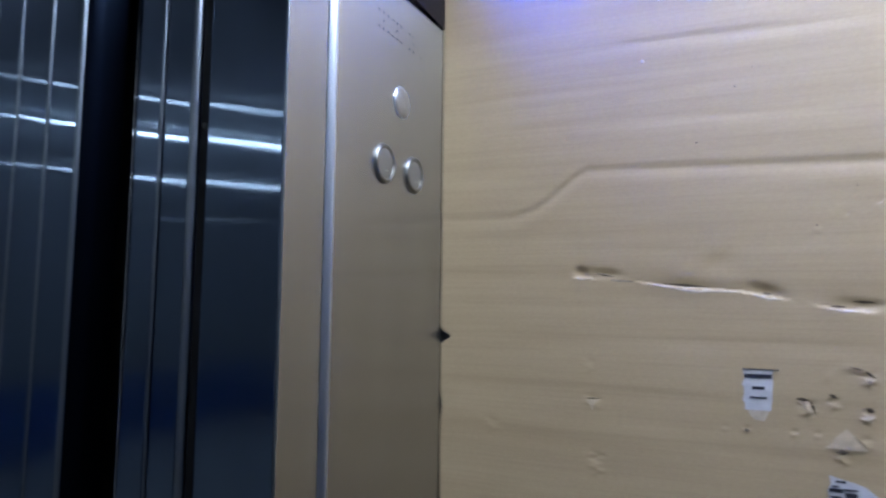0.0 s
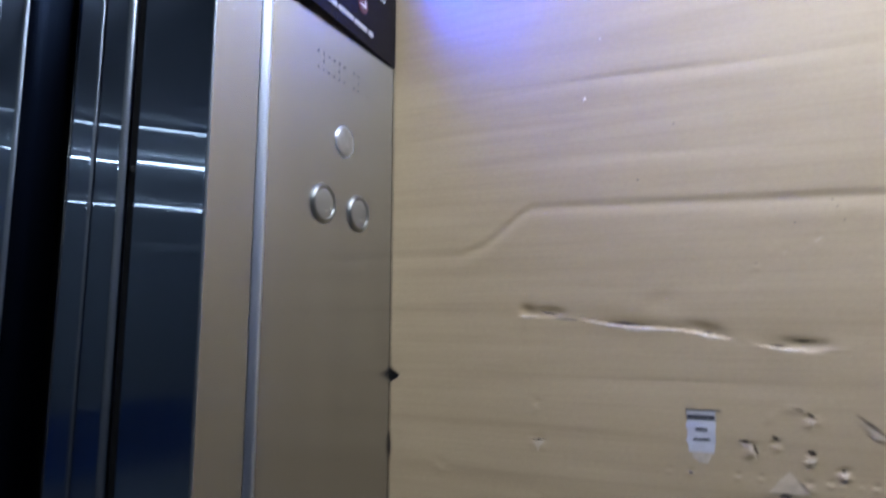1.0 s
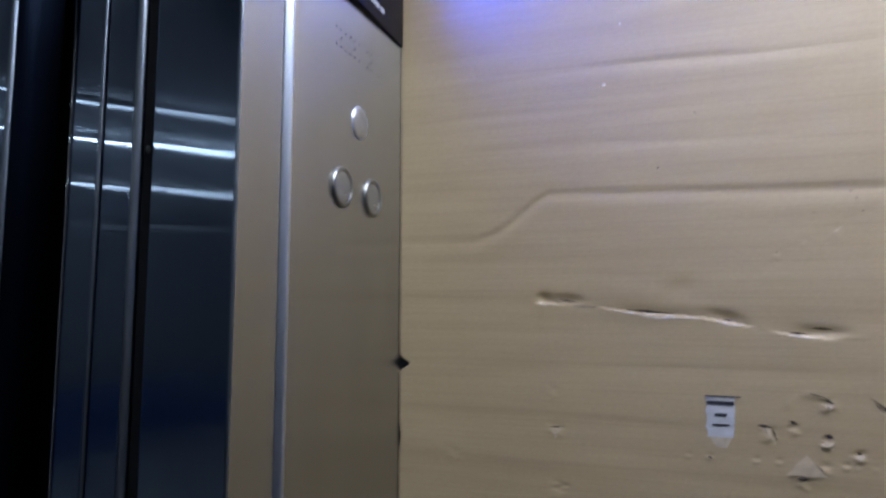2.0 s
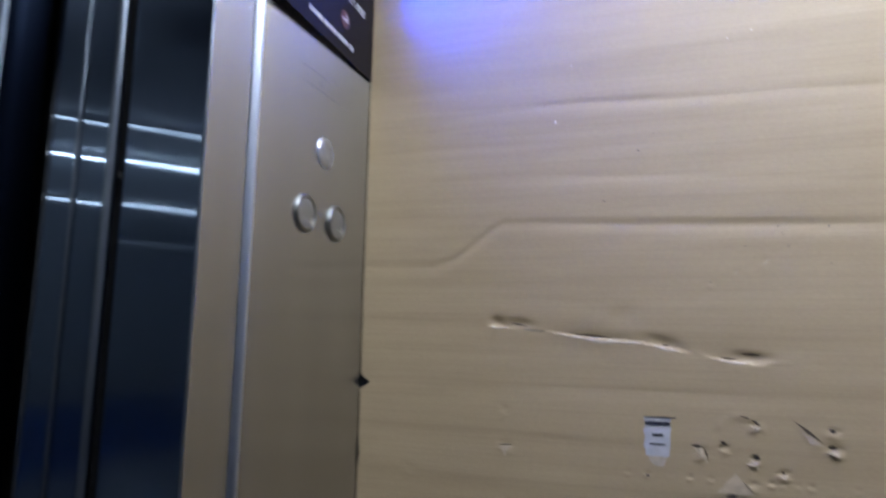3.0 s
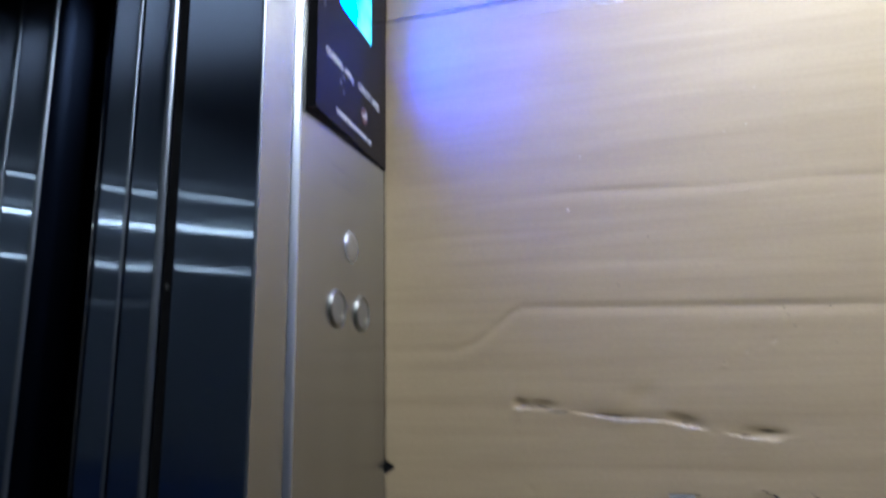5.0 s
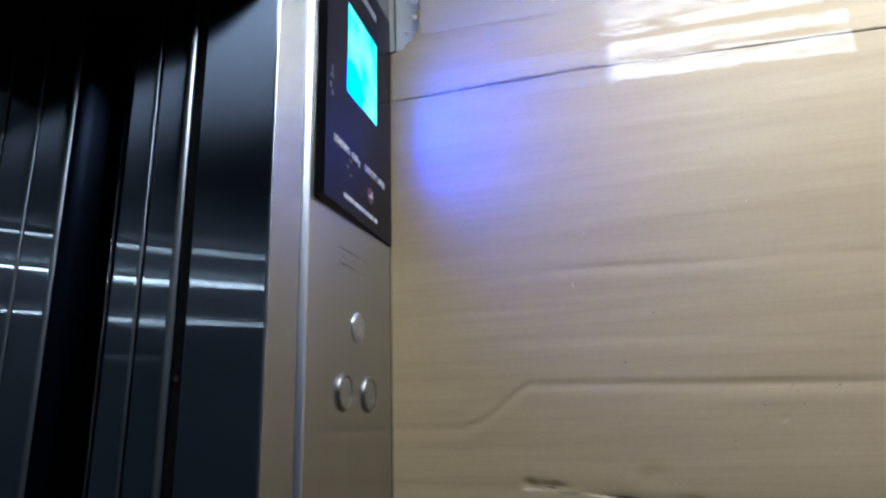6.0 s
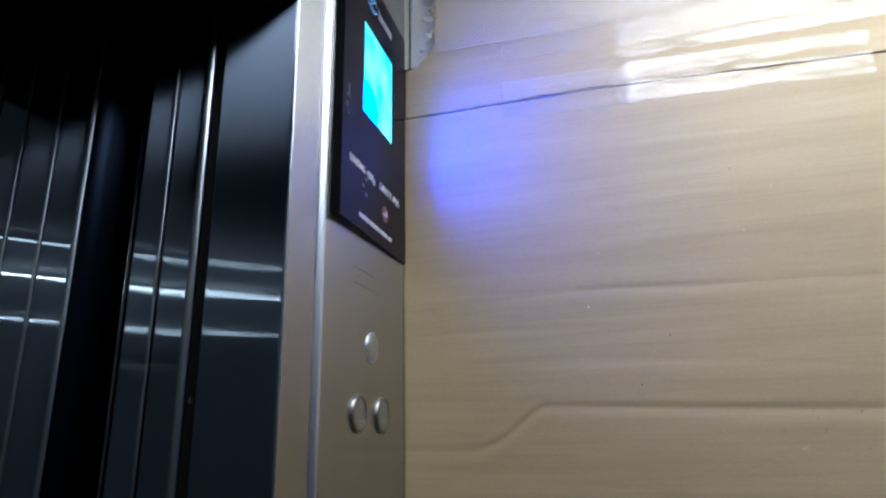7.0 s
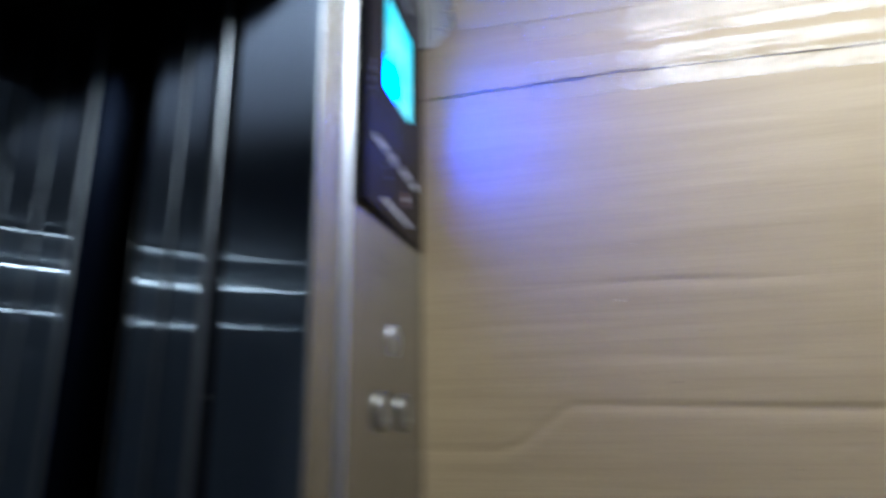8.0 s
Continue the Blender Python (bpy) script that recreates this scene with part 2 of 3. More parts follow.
def turned(profile, steps=40):
    """A body turned about the x axis from (x, radius) pairs."""
    bm = bmesh.new()
    rings = []
    for x, r in profile:
        if r < 1e-6:
            rings.append([bm.verts.new((x, 0, 0))])
        else:
            rings.append([bm.verts.new((x, r * math.cos(2 * math.pi * i / steps), r * math.sin(2 * math.pi * i / steps))) for i in range(steps)])
    for a, b in zip(rings, rings[1:]):
        for i in range(steps):
            j = (i + 1) % steps
            if len(a) == 1:
                bm.faces.new((a[0], b[i], b[j]))
            elif len(b) == 1:
                bm.faces.new((a[i], a[j], b[0]))
            else:
                bm.faces.new((a[i], a[j], b[j], b[i]))
    return bm


def moved(bm, x, y, z):
    bmesh.ops.translate(bm, verts=bm.verts, vec=(x, y, z))
    return bm


def solid(name, label, category, bm, mat, kind="structure"):
    return tagged(part(name, bm, mat), label, category, "", kind)


# ---- the lift car ----
CAR_X, CAR_Y, CAR_Z = 1.15, -1.25, 2.42
DOOR_TOP = 1.986
JAMB = -0.257
solid("floor", "dark speckled vinyl floor of the lift car", "floor", box(-0.02, CAR_X, CAR_Y, 0.02, -0.05, 0.0), FLOOR)
solid("ceiling", "pale grey painted ceiling of the lift car", "ceiling", box(-0.05, CAR_X + 0.05, CAR_Y - 0.05, 0.06, CAR_Z, CAR_Z + 0.05), CEILING)
solid("wall_east", "pale painted steel car wall behind the cardboard", "wall", box(-0.03, CAR_X + 0.05, 0.014, 0.05, 0.0, CAR_Z), PAINTED)
solid("wall_rear", "grey steel rear wall of the lift car", "wall", box(CAR_X, CAR_X + 0.05, CAR_Y, 0.014, 0.0, CAR_Z), STEEL_WALL)
solid("wall_west", "grey steel side wall of the lift car", "wall", box(-0.03, CAR_X + 0.05, CAR_Y - 0.05, CAR_Y, 0.0, CAR_Z), STEEL_WALL)
solid("wall_front", "steel front return beside the car doorway", "wall", box(-0.3, 0.0, CAR_Y, -1.06, 0.0, CAR_Z), STEEL_WALL)
# The shade under the header is given as its own black colour.
solid("door_header", "steel header over the open car doorway, black for its unlit underside", "door header", box(-0.3, 0.0, -1.06, JAMB - 0.0005, DOOR_TOP, CAR_Z), UNLIT_BLACK)

ceiling_light = thing("ceiling_light", "white square LED panel light under the ceiling", "ceiling light")
LX0, LX1, LY0, LY1 = 0.28, 0.86, -0.68, -0.09
part("diffuser", box(LX0, LX1, LY0, LY1, CAR_Z - 0.112, CAR_Z - 0.104), DIFFUSER, ceiling_light, "glowing white diffuser")
for nm, b in (("frame", (LX0 - 0.02, LX0, LY0 - 0.02, LY1 + 0.02)), ("frame", (LX1, LX1 + 0.02, LY0 - 0.02, LY1 + 0.02)),
              ("frame", (LX0, LX1, LY0 - 0.02, LY0)), ("frame", (LX0, LX1, LY1, LY1 + 0.02))):
    part(nm, box(*b, CAR_Z - 0.115, CAR_Z, 0.002), PRINT, ceiling_light)

solid("wall_seam", "thin dark seam between the painted wall panels", "trim", box(0.0062, 0.0074, 0.0128, 0.0138, 2.072, CAR_Z - 0.001), DARK)
# Black strip added so the notch in the cardboard looks shaded.
solid("corner_shade_strip", "dark strip added in the corner for the shade behind the cardboard", "trim", box(0.0005, 0.016, 0.0045, 0.0138, 0.0, 2.07), DARK)

# ---- doorway reveal: stepped steel jamb, dark running gap, landing jamb ----
jamb = thing("door_jamb", "stepped brushed steel jamb of the open car doorway", "door jamb", "structure")

LEAN = 0.0035


def rolled(x0, x1, y, r0, r1, z0, z1, back=0.03, lean=0.0):
    """A folded panel that faces -y, with rolled edges of radius r0 and r1; it leans back a little towards the top."""
    pts = []
    for i in range(7):
        a = math.pi / 2 * i / 6
        pts.append((x0 + r0 - r0 * math.cos(a), y + r0 - r0 * math.sin(a)))
    for i in range(7):
        a = math.pi / 2 * (1 - i / 6)
        pts.append((x1 - r1 + r1 * math.cos(a), y + r1 - r1 * math.sin(a)))
    pts += [(x1, y + back), (x0, y + back)]
    bm = upright(pts, z0, z1)
    for v in bm.verts:
        v.co.y += lean * (v.co.z - 1.65)
    return bm


part("front_strip", upright([(-0.002, JAMB + 0.003), (0.0, JAMB), (0.0, -0.2094), (-0.02, -0.2094), (-0.02, JAMB + 0.003)], 0.0, CAR_Z), STEEL, jamb, "pale brushed steel strip beside the panel")
part("groove", box(-0.019, -0.001, -0.2093, -0.2075, 0.0, CAR_Z), DARK, jamb, "dark joint")
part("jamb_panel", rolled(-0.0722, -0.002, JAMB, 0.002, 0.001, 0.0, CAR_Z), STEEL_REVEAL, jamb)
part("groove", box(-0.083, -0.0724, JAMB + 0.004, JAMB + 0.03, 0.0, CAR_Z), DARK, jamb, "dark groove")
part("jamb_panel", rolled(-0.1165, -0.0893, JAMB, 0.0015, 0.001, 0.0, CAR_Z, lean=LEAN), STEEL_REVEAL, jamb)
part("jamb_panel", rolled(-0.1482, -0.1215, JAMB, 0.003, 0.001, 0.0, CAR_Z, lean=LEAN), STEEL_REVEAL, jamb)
part("groove", box(-0.1188, -0.1167, JAMB + 0.003, JAMB + 0.03, 0.0, CAR_Z), DARK, jamb, "dark groove")
part("screw", moved(turned([(0.0, 0.0025), (0.001, 0.002), (0.0015, 0.0)], 12), -0.078, JAMB + 0.003, 1.645), CHROME, jamb)


def bead(x, y, r, z0, z1):
    """A half-round upright bead."""
    return upright([(x + r * math.cos(a), y + r * math.sin(a)) for a in [math.pi * (1 + i / 14) for i in range(15)]], z0, z1)


part("bead", bead(-0.0858, JAMB + 0.001, 0.0034, 0.0, CAR_Z), BEAD, jamb, "bright rounded steel bead")
part("bead", bead(-0.1203, JAMB + 0.0008, 0.0013, 0.0, CAR_Z), BEAD_DIM, jamb, "slim rounded steel bead")
part("bead", bead(-0.0008, JAMB + 0.0005, 0.0012, 0.0, CAR_Z), BEAD, jamb, "bright rounded steel bead")
part("seal", bead(-0.1556, JAMB + 0.006, 0.0016, 0.0, CAR_Z), SEAL, jamb, "thin glossy black seal")

landing = thing("landing_jamb", "ribbed steel landing jamb beyond the dark gap", "door jamb", "structure")
LAND = JAMB - 0.013
part("nose", rolled(-0.1945, -0.1835, LAND + 0.0004, 0.001, 0.0098, 0.0, 2.5), NOSE, landing, "rounded steel nose, near-black for its shade")
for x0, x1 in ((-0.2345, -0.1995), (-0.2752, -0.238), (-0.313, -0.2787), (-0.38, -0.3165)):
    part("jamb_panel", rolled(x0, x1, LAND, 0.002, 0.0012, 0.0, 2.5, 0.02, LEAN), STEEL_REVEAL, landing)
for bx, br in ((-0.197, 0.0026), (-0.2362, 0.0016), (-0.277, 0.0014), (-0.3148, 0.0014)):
    part("bead", bead(bx, LAND + 0.0005, br, 0.0, 2.5), BEAD_DIM, landing, "rounded steel bead, dimmed by a darker colour")
# The unlit gap's darkness is painted on as this wall's black.
solid("wall_shaft", "lift shaft wall behind the running gap, coloured black for its shade", "wall", box(-0.38, -0.02, -0.2, -0.16, -0.05, 2.5), DARK)

# ---- landing lobby outside the doorway ----
LOB_X, LOB_Y, LOB_Z = -5.8, -7.6, 2.8
# Unseen floor; its pale colour is chosen to bounce light onto the ceiling.
solid("lobby_floor", "unseen lobby floor, pale so that it bounces light up", "floor", box(LOB_X, -0.02, LOB_Y, 0.3, -0.06, -0.004), LOBBY_FLOOR)
solid("lobby_ceiling", "grey plaster lobby ceiling", "ceiling", box(LOB_X, -0.05, LOB_Y, 0.3, LOB_Z, LOB_Z + 0.05), LOBBY_CEILING)
solid("lobby_wall_west", "grey lobby wall", "wall", box(LOB_X - 0.1, LOB_X, LOB_Y, 0.3, 0.0, LOB_Z), LOBBY_WALL)
solid("lobby_wall_south", "grey lobby wall", "wall", box(LOB_X, 0.0, LOB_Y - 0.1, LOB_Y, 0.0, LOB_Z), LOBBY_WALL)
solid("lobby_wall_north", "grey lobby wall beside the landing jamb", "wall", box(LOB_X, -0.381, -0.26, 0.3, 0.0, LOB_Z), LOBBY_WALL)
solid("lobby_wall_east", "grey lobby wall beside the lift doorway", "wall", box(-0.36, -0.31, LOB_Y, -1.06, 0.0, LOB_Z), LOBBY_WALL)
# Unseen header, set low and black to keep lobby light off the jamb.
solid("lobby_wall_over", "unseen landing header, low and black to darken the landing jamb", "wall", box(-0.385, -0.31, -1.06, -0.275, DOOR_TOP - 0.008, LOB_Z), UNLIT_BLACK)
# Unseen blue bands, added so the jamb steel reflects blue low down.
solid("trim", "unseen blue band added on the lobby wall for the jamb's reflection", "wall trim", box(LOB_X, LOB_X + 0.01, LOB_Y, -0.3, 0.0, 0.72), LOBBY_BLUE)
solid("trim", "unseen blue band added on the lobby wall for the jamb's reflection", "wall trim", box(LOB_X + 0.01, -0.37, LOB_Y, LOB_Y + 0.01, 0.0, 0.3), LOBBY_BLUE)
for (cx, cy, cz, yaw, half), power in zip(((-2.653, -2.977, LOB_Z, -50.9, 0.95), (-3.3, -3.666, LOB_Z, -52.5, 1.15), (-4.62, -5.08, LOB_Z, -56.4, 1.45), (-5.76, -6.15, 2.6, -90, 0.35)), LOBBY_LIGHTS):
    tube = tagged(new("tube_light"), "slim white LED tube fixed up in the lobby", "ceiling light", "lobby tube lights")
    part("diffuser", box(-half, half, -0.006, 0.006, -0.05, -0.041, 0.002), glowing("tube_glow", (0.9, 1.0, 0.98), power), tube)
    part("body", box(-half - 0.01, half + 0.01, -0.006, 0.006, -0.037, 0.0), STEEL_WALL, tube)
    tube.matrix_basis = pose(cx, cy, cz, 0, 0, yaw)

# ---- car operating panel ----
cop = thing("car_operating_panel", "brushed steel lift operating panel with two round buttons", "control panel")
plate = [(-0.02, -0.1976)] + [(-0.0008 + 0.0038 * math.sin(math.pi / 2 * i / 16), -0.1976 + 0.04 * (1 - math.cos(math.pi / 2 * i / 16))) for i in range(17)] + [(0.003, 0.002), (-0.02, 0.002)]
part("faceplate", upright(plate, 0.05, 2.4), STEEL, cop)
fold = [(-0.006, -0.2073)] + [(-0.0006 + 0.0044 * math.sin(math.pi * (0.04 + 0.86 * i / 14)), -0.2073 + 0.0096 * i / 14) for i in range(15)] + [(-0.006, -0.1977)]
part("edge_strip", upright(fold, 0.05, 2.4), STEEL_EDGE, cop, "folded steel edge, its bluish gleam in its colour")

P = 0.003
for by, bz in ((-0.125, 1.6365), (-0.0675, 1.6365)):
    rad = 0.0177
    ring = [(0.0, rad + 0.0002), (0.001, rad), (0.0022, rad - 0.0006), (0.003, rad - 0.0014), (0.0034, rad - 0.0023), (0.0034, rad - 0.0031), (0.003, rad - 0.004), (0.0024, rad - 0.0046)]
    button = part("button", moved(turned(ring, 48), P, by, bz), CHROME, cop, "round polished steel push button", True)
    face = [(0.0023, rad - 0.0045), (0.0026, rad - 0.0053), (0.0028, rad * 0.5), (0.0029, 0.0)]
    part("button_face", moved(turned(face, 48), P, by, bz), FACE, button, "flat brushed steel button face", True)
    for dy, dz, w, h in ((-0.001, -0.0068, 0.0052, 0.0008), (0.0062, -0.0086, 0.0008, 0.0052), (0.0088, -0.0086, 0.0008, 0.0052), (0.0066, -0.0042, 0.0026, 0.0008), (0.0066, -0.0086, 0.0026, 0.0008)):
        part("symbol", box(P + 0.0027, P + 0.0031, by + dy, by + dy + w, bz + dz, bz + dz + h), PRINT_DIM, button, "pale embossed mark")
pilot = part("pilot_lens", moved(turned([(0.0, 0.0142), (0.0009, 0.0138), (0.0018, 0.012), (0.0024, 0.0085), (0.0027, 0.0045), (0.0028, 0.0)], 40), P, -0.0935, 1.7005), LENS, cop, "small round clear lens", True)
part("lens_ring", moved(turned([(0.0, 0.0149), (0.0008, 0.0147), (0.0011, 0.0142), (0.0009, 0.0138)], 40), P, -0.0935, 1.7005), STEEL_EDGE, pilot, "thin steel ring", True)
for zr, cols in ((1.7725, (0, 1, 2, 3, 4, 5, 7, 8)), (1.765, (1, 4, 8)), (1.7575, (0, 1, 2, 3, 4, 5, 7, 8, 10))):
    for c in cols:
        part("speaker_hole", moved(turned([(0.0, 0.0011), (0.0003, 0.0)], 8), P + 0.0002, -0.1375 + c * 0.0083, zr), DARK, cop)

# black display unit: its face leans back a little towards the corner
DZ0, DZ1 = 1.8075, 2.108
UL, UR = -0.1905, -0.0015
SY0, SY1, SZ0, SZ1 = -0.139, -0.0465, 1.938, 2.0465


def leaned(bm):
    """Moves a mesh built with its face at x = 0 onto the leaning face of the display unit."""
    for v in bm.verts:
        v.co.x += 0.012 - 0.007 * (v.co.y - UL) / (UR - UL)
    return bm


unit = tagged(new("display_unit"), "glossy black acrylic display unit")
unit.parent = cop
bodies = (("backplate", (-0.0025, -0.0022, UL, UR, DZ0, DZ1)), ("bezel", (-0.0085, 0.0, UL, SY0, DZ0, DZ1)), ("bezel", (-0.0085, 0.0, SY1, UR, DZ0, DZ1)),
          ("bezel", (-0.0085, 0.0, SY0, SY1, DZ0, SZ0)), ("bezel", (-0.0085, 0.0, SY0, SY1, SZ1, DZ1)))
for nm, b in bodies:
    part(nm, leaned(box(*b)), BLACK, unit)
part("screen", leaned(box(-0.0021, -0.0018, SY0 + 0.0005, SY1 - 0.0005, SZ0 + 0.0005, SZ1 - 0.0005)), SCREEN, unit, "glowing cyan blank screen")
# Thin sheet added over the bezel's side, black to keep that side dark.
part("side_shade", leaned(box(-0.0085, -0.0004, UL - 0.0004, UL, DZ0 + 0.0005, DZ1 - 0.0005)), UNLIT_BLACK, unit, "black sheet for the unit's shaded side")
# Extra lamp added at the screen to cast the round blue glow on the cardboard.
glow_helper = bpy.data.lights.new("screen_glow_helper", "AREA")
glow_helper.shape, glow_helper.size, glow_helper.size_y = "RECTANGLE", 0.028, 0.022
glow_helper.spread, glow_helper.color, glow_helper.energy = radians(152), *GLOW_HELPER
glow_helper_lamp = new("screen_glow_helper", glow_helper)
glow_helper_lamp.parent = unit
glow_helper_lamp.matrix_basis = pose(0.0072, -0.092, 1.9475, 0, -90, 0)


def writing(name, text, size, y, z, mat, parent, stretch=1.0, label=""):
    cu = bpy.data.curves.new(name, "FONT")
    cu.body, cu.size, cu.extrude, cu.space_character = text, size, 0.0002, 1.2
    tmp = bpy.data.objects.new(name, cu)
    scene.collection.objects.link(tmp)
    bpy.context.view_layer.update()
    me = bpy.data.meshes.new_from_object(tmp.evaluated_get(bpy.context.evaluated_depsgraph_get()))
    bpy.data.objects.remove(tmp)
    me.transform(Matrix(((0, 0, 1, 0.0004), (stretch, 0, 0, y), (0, 1, 0, z), (0, 0, 0, 1))))
    bm = bmesh.new()
    bm.from_mesh(me)
    bpy.data.meshes.remove(me)
    return part(name, leaned(bm), mat, parent, label)


def printed(name, y0, y1, z0, z1, mat, label="", lift=0.0):
    return part(name, leaned(box(lift, lift + 0.0004, y0, y1, z0, z1)), mat, unit, label)


writing("lettering", "LOADING: 450Kg", 0.0108, -0.1715, 1.868, PRINT, unit, 0.69, "white printed words")
writing("lettering", "CAPACITY: 6PERS", 0.0108, -0.0905, 1.869, PRINT, unit, 0.63, "white printed words")
for y0, w in ((-0.1455, 0.004), (-0.14, 0.0195), (-0.118, 0.012), (-0.105, 0.014), (-0.089, 0.024), (-0.0615, 0.009)):
    printed("print_bar", y0, y0 + w, 1.82, 1.8246, PRINT_SOFT)
part("warning_mark", leaned(moved(turned([(0.0, 0.009), (0.0003, 0.0088), (0.0004, 0.0)], 24), 0, -0.073, 1.8455)), PRINT_RED, unit, "round dark red mark")
printed("print_bar", -0.079, -0.068, 1.8435, 1.8455, PRINT, lift=0.0005)
printed("print_bar", -0.0705, -0.0685, 1.8455, 1.8505, PRINT, lift=0.0005)
for sy, sz, w, h in ((-0.182, 1.931, 0.008, 0.003), (-0.179, 1.934, 0.003, 0.011), (-0.183, 1.919, 0.004, 0.006), (-0.178, 1.913, 0.003, 0.005),
                                     (-0.138, 1.868, 0.007, 0.003), (-0.133, 1.861, 0.006, 0.004), (-0.139, 1.853, 0.005, 0.004), (-0.131, 1.846, 0.004, 0.003)):
    printed("scuff", sy, sy + w, sz, sz + h, SMEAR, "grey scuff")
def emblem_stroke(pts, w):
    """A flat ribbon of width w along points (y, z) on the unit's face."""
    bm = bmesh.new()
    rows = []
    for i, (y, z) in enumerate(pts):
        ty, tz = pts[min(i + 1, len(pts) - 1)][0] - pts[max(i - 1, 0)][0], pts[min(i + 1, len(pts) - 1)][1] - pts[max(i - 1, 0)][1]
        n = math.hypot(ty, tz)
        rows.append([bm.verts.new((0.0005, y + k * tz / n * w / 2, z - k * ty / n * w / 2)) for k in (-1, 1)])
    for a, b in zip(rows, rows[1:]):
        bm.faces.new((a[0], a[1], b[1], b[0]))
    return bm


def leaf_arc(cy, cz, ry, rz, a0, a1):
    return [(cy + ry * math.cos(radians(a0 + (a1 - a0) * i / 16)), cz + rz * math.sin(radians(a0 + (a1 - a0) * i / 16))) for i in range(17)]


for pts, w in ((leaf_arc(-0.119, 2.0785, 0.0135, 0.0095, 20, 340), 0.0022), (leaf_arc(-0.116, 2.0785, 0.0085, 0.0055, 60, 300), 0.0018), ([(-0.126, 2.0735), (-0.112, 2.0845)], 0.0016)):
    part("emblem", leaned(emblem_stroke(pts, w)), PRINT_BLUE, unit, "pale blue round emblem")
printed("print_bar", -0.1, -0.0975, 2.072, 2.086, PRINT_GREY)
for y0 in (-0.0955, -0.0885, -0.0815, -0.0745, -0.0675, -0.0605):
    printed("print_bar", y0, y0 + 0.0052, 2.073, 2.0825, PRINT_GREY)


# ---- cardboard lining ----
def gauss(d, w):
    return np.exp(-(d / w) ** 2)


def ease(v, a, b):
    s = np.clip((v - a) / (b - a), 0, 1)
    return s * s * (3 - 2 * s)


TEAR = ((0.1, 1.5415), (0.144, 1.5405), (0.2, 1.5362), (0.222, 1.5325), (0.288, 1.527), (0.323, 1.5202), (0.355, 1.5135), (0.38, 1.511), (0.43, 1.511), (0.5, 1.52))


def tear_z(x):
    return np.interp(x, [p[0] for p in TEAR], [p[1] for p in TEAR])


# pressed fold lines: (height at x = 0, slope, from x, to x, depth, width)
CREASES = ((1.7677, -0.0287, 0.1, 0.9, 0.00075, 0.005), (1.7238, 0.0, 0.0, 0.2, 0.0007, 0.0045), (1.735, -0.01, 0.1, 0.35, 0.0002, 0.006),
           (1.692, -0.02, 0.08, 0.3, 0.0004, 0.006), (1.704, -0.07, 0.26, 0.7, 0.0004, 0.006), (1.655, -0.03, 0.0, 0.14, 0.00045, 0.005), (1.628, -0.02, 0.0, 0.1, 0.0002, 0.006),
           (1.572, -0.03, 0.0, 0.3, 0.0003, 0.007), (1.545, -0.01, 0.0, 0.15, 0.0004, 0.006), (1.484, 0.0, 0.0, 0.5, 0.00042, 0.006), (1.438, -0.01, 0.0, 0.4, 0.0004, 0.007),
           (1.392, 0.0, 0.0, 0.5, 0.0003, 0.008), (1.942, -0.042, 0.18, 0.9, 0.0002, 0.0035), (1.875, -0.04, 0.1, 0.9, 0.0001, 0.004), (1.822, -0.045, 0.25, 0.9, 0.00012, 0.004))
# knocks and punctures: (x, z, depth, width)
KNOCKS = ((0.16, 1.4275, 0.0022, 0.006), (0.163, 1.372, 0.003, 0.009), (0.157, 1.46, 0.0014, 0.006), (0.334, 1.433, 0.005, 0.005), (0.377, 1.43, 0.005, 0.0045),
          (0.353, 1.438, 0.004, 0.004), (0.398, 1.42, 0.005, 0.004), (0.378, 1.459, 0.004, 0.005), (0.436, 1.4425, 0.005, 0.005), (0.06, 1.398, 0.002, 0.006),
          (0.358, 1.398, 0.006, 0.006), (0.4365, 1.457, 0.004, 0.004), (0.373, 1.409, 0.003, 0.004), (0.39, 1.599, 0.002, 0.004), (0.368, 1.59, 0.0016, 0.003), (0.347, 1.581, 0.0016, 0.003))
PRICKS = (0.2723, 0.289, 0.3094, 0.3244, 0.3414, 0.376, 0.389, 0.397, 0.409, 0.4185, 0.435, 0.452)


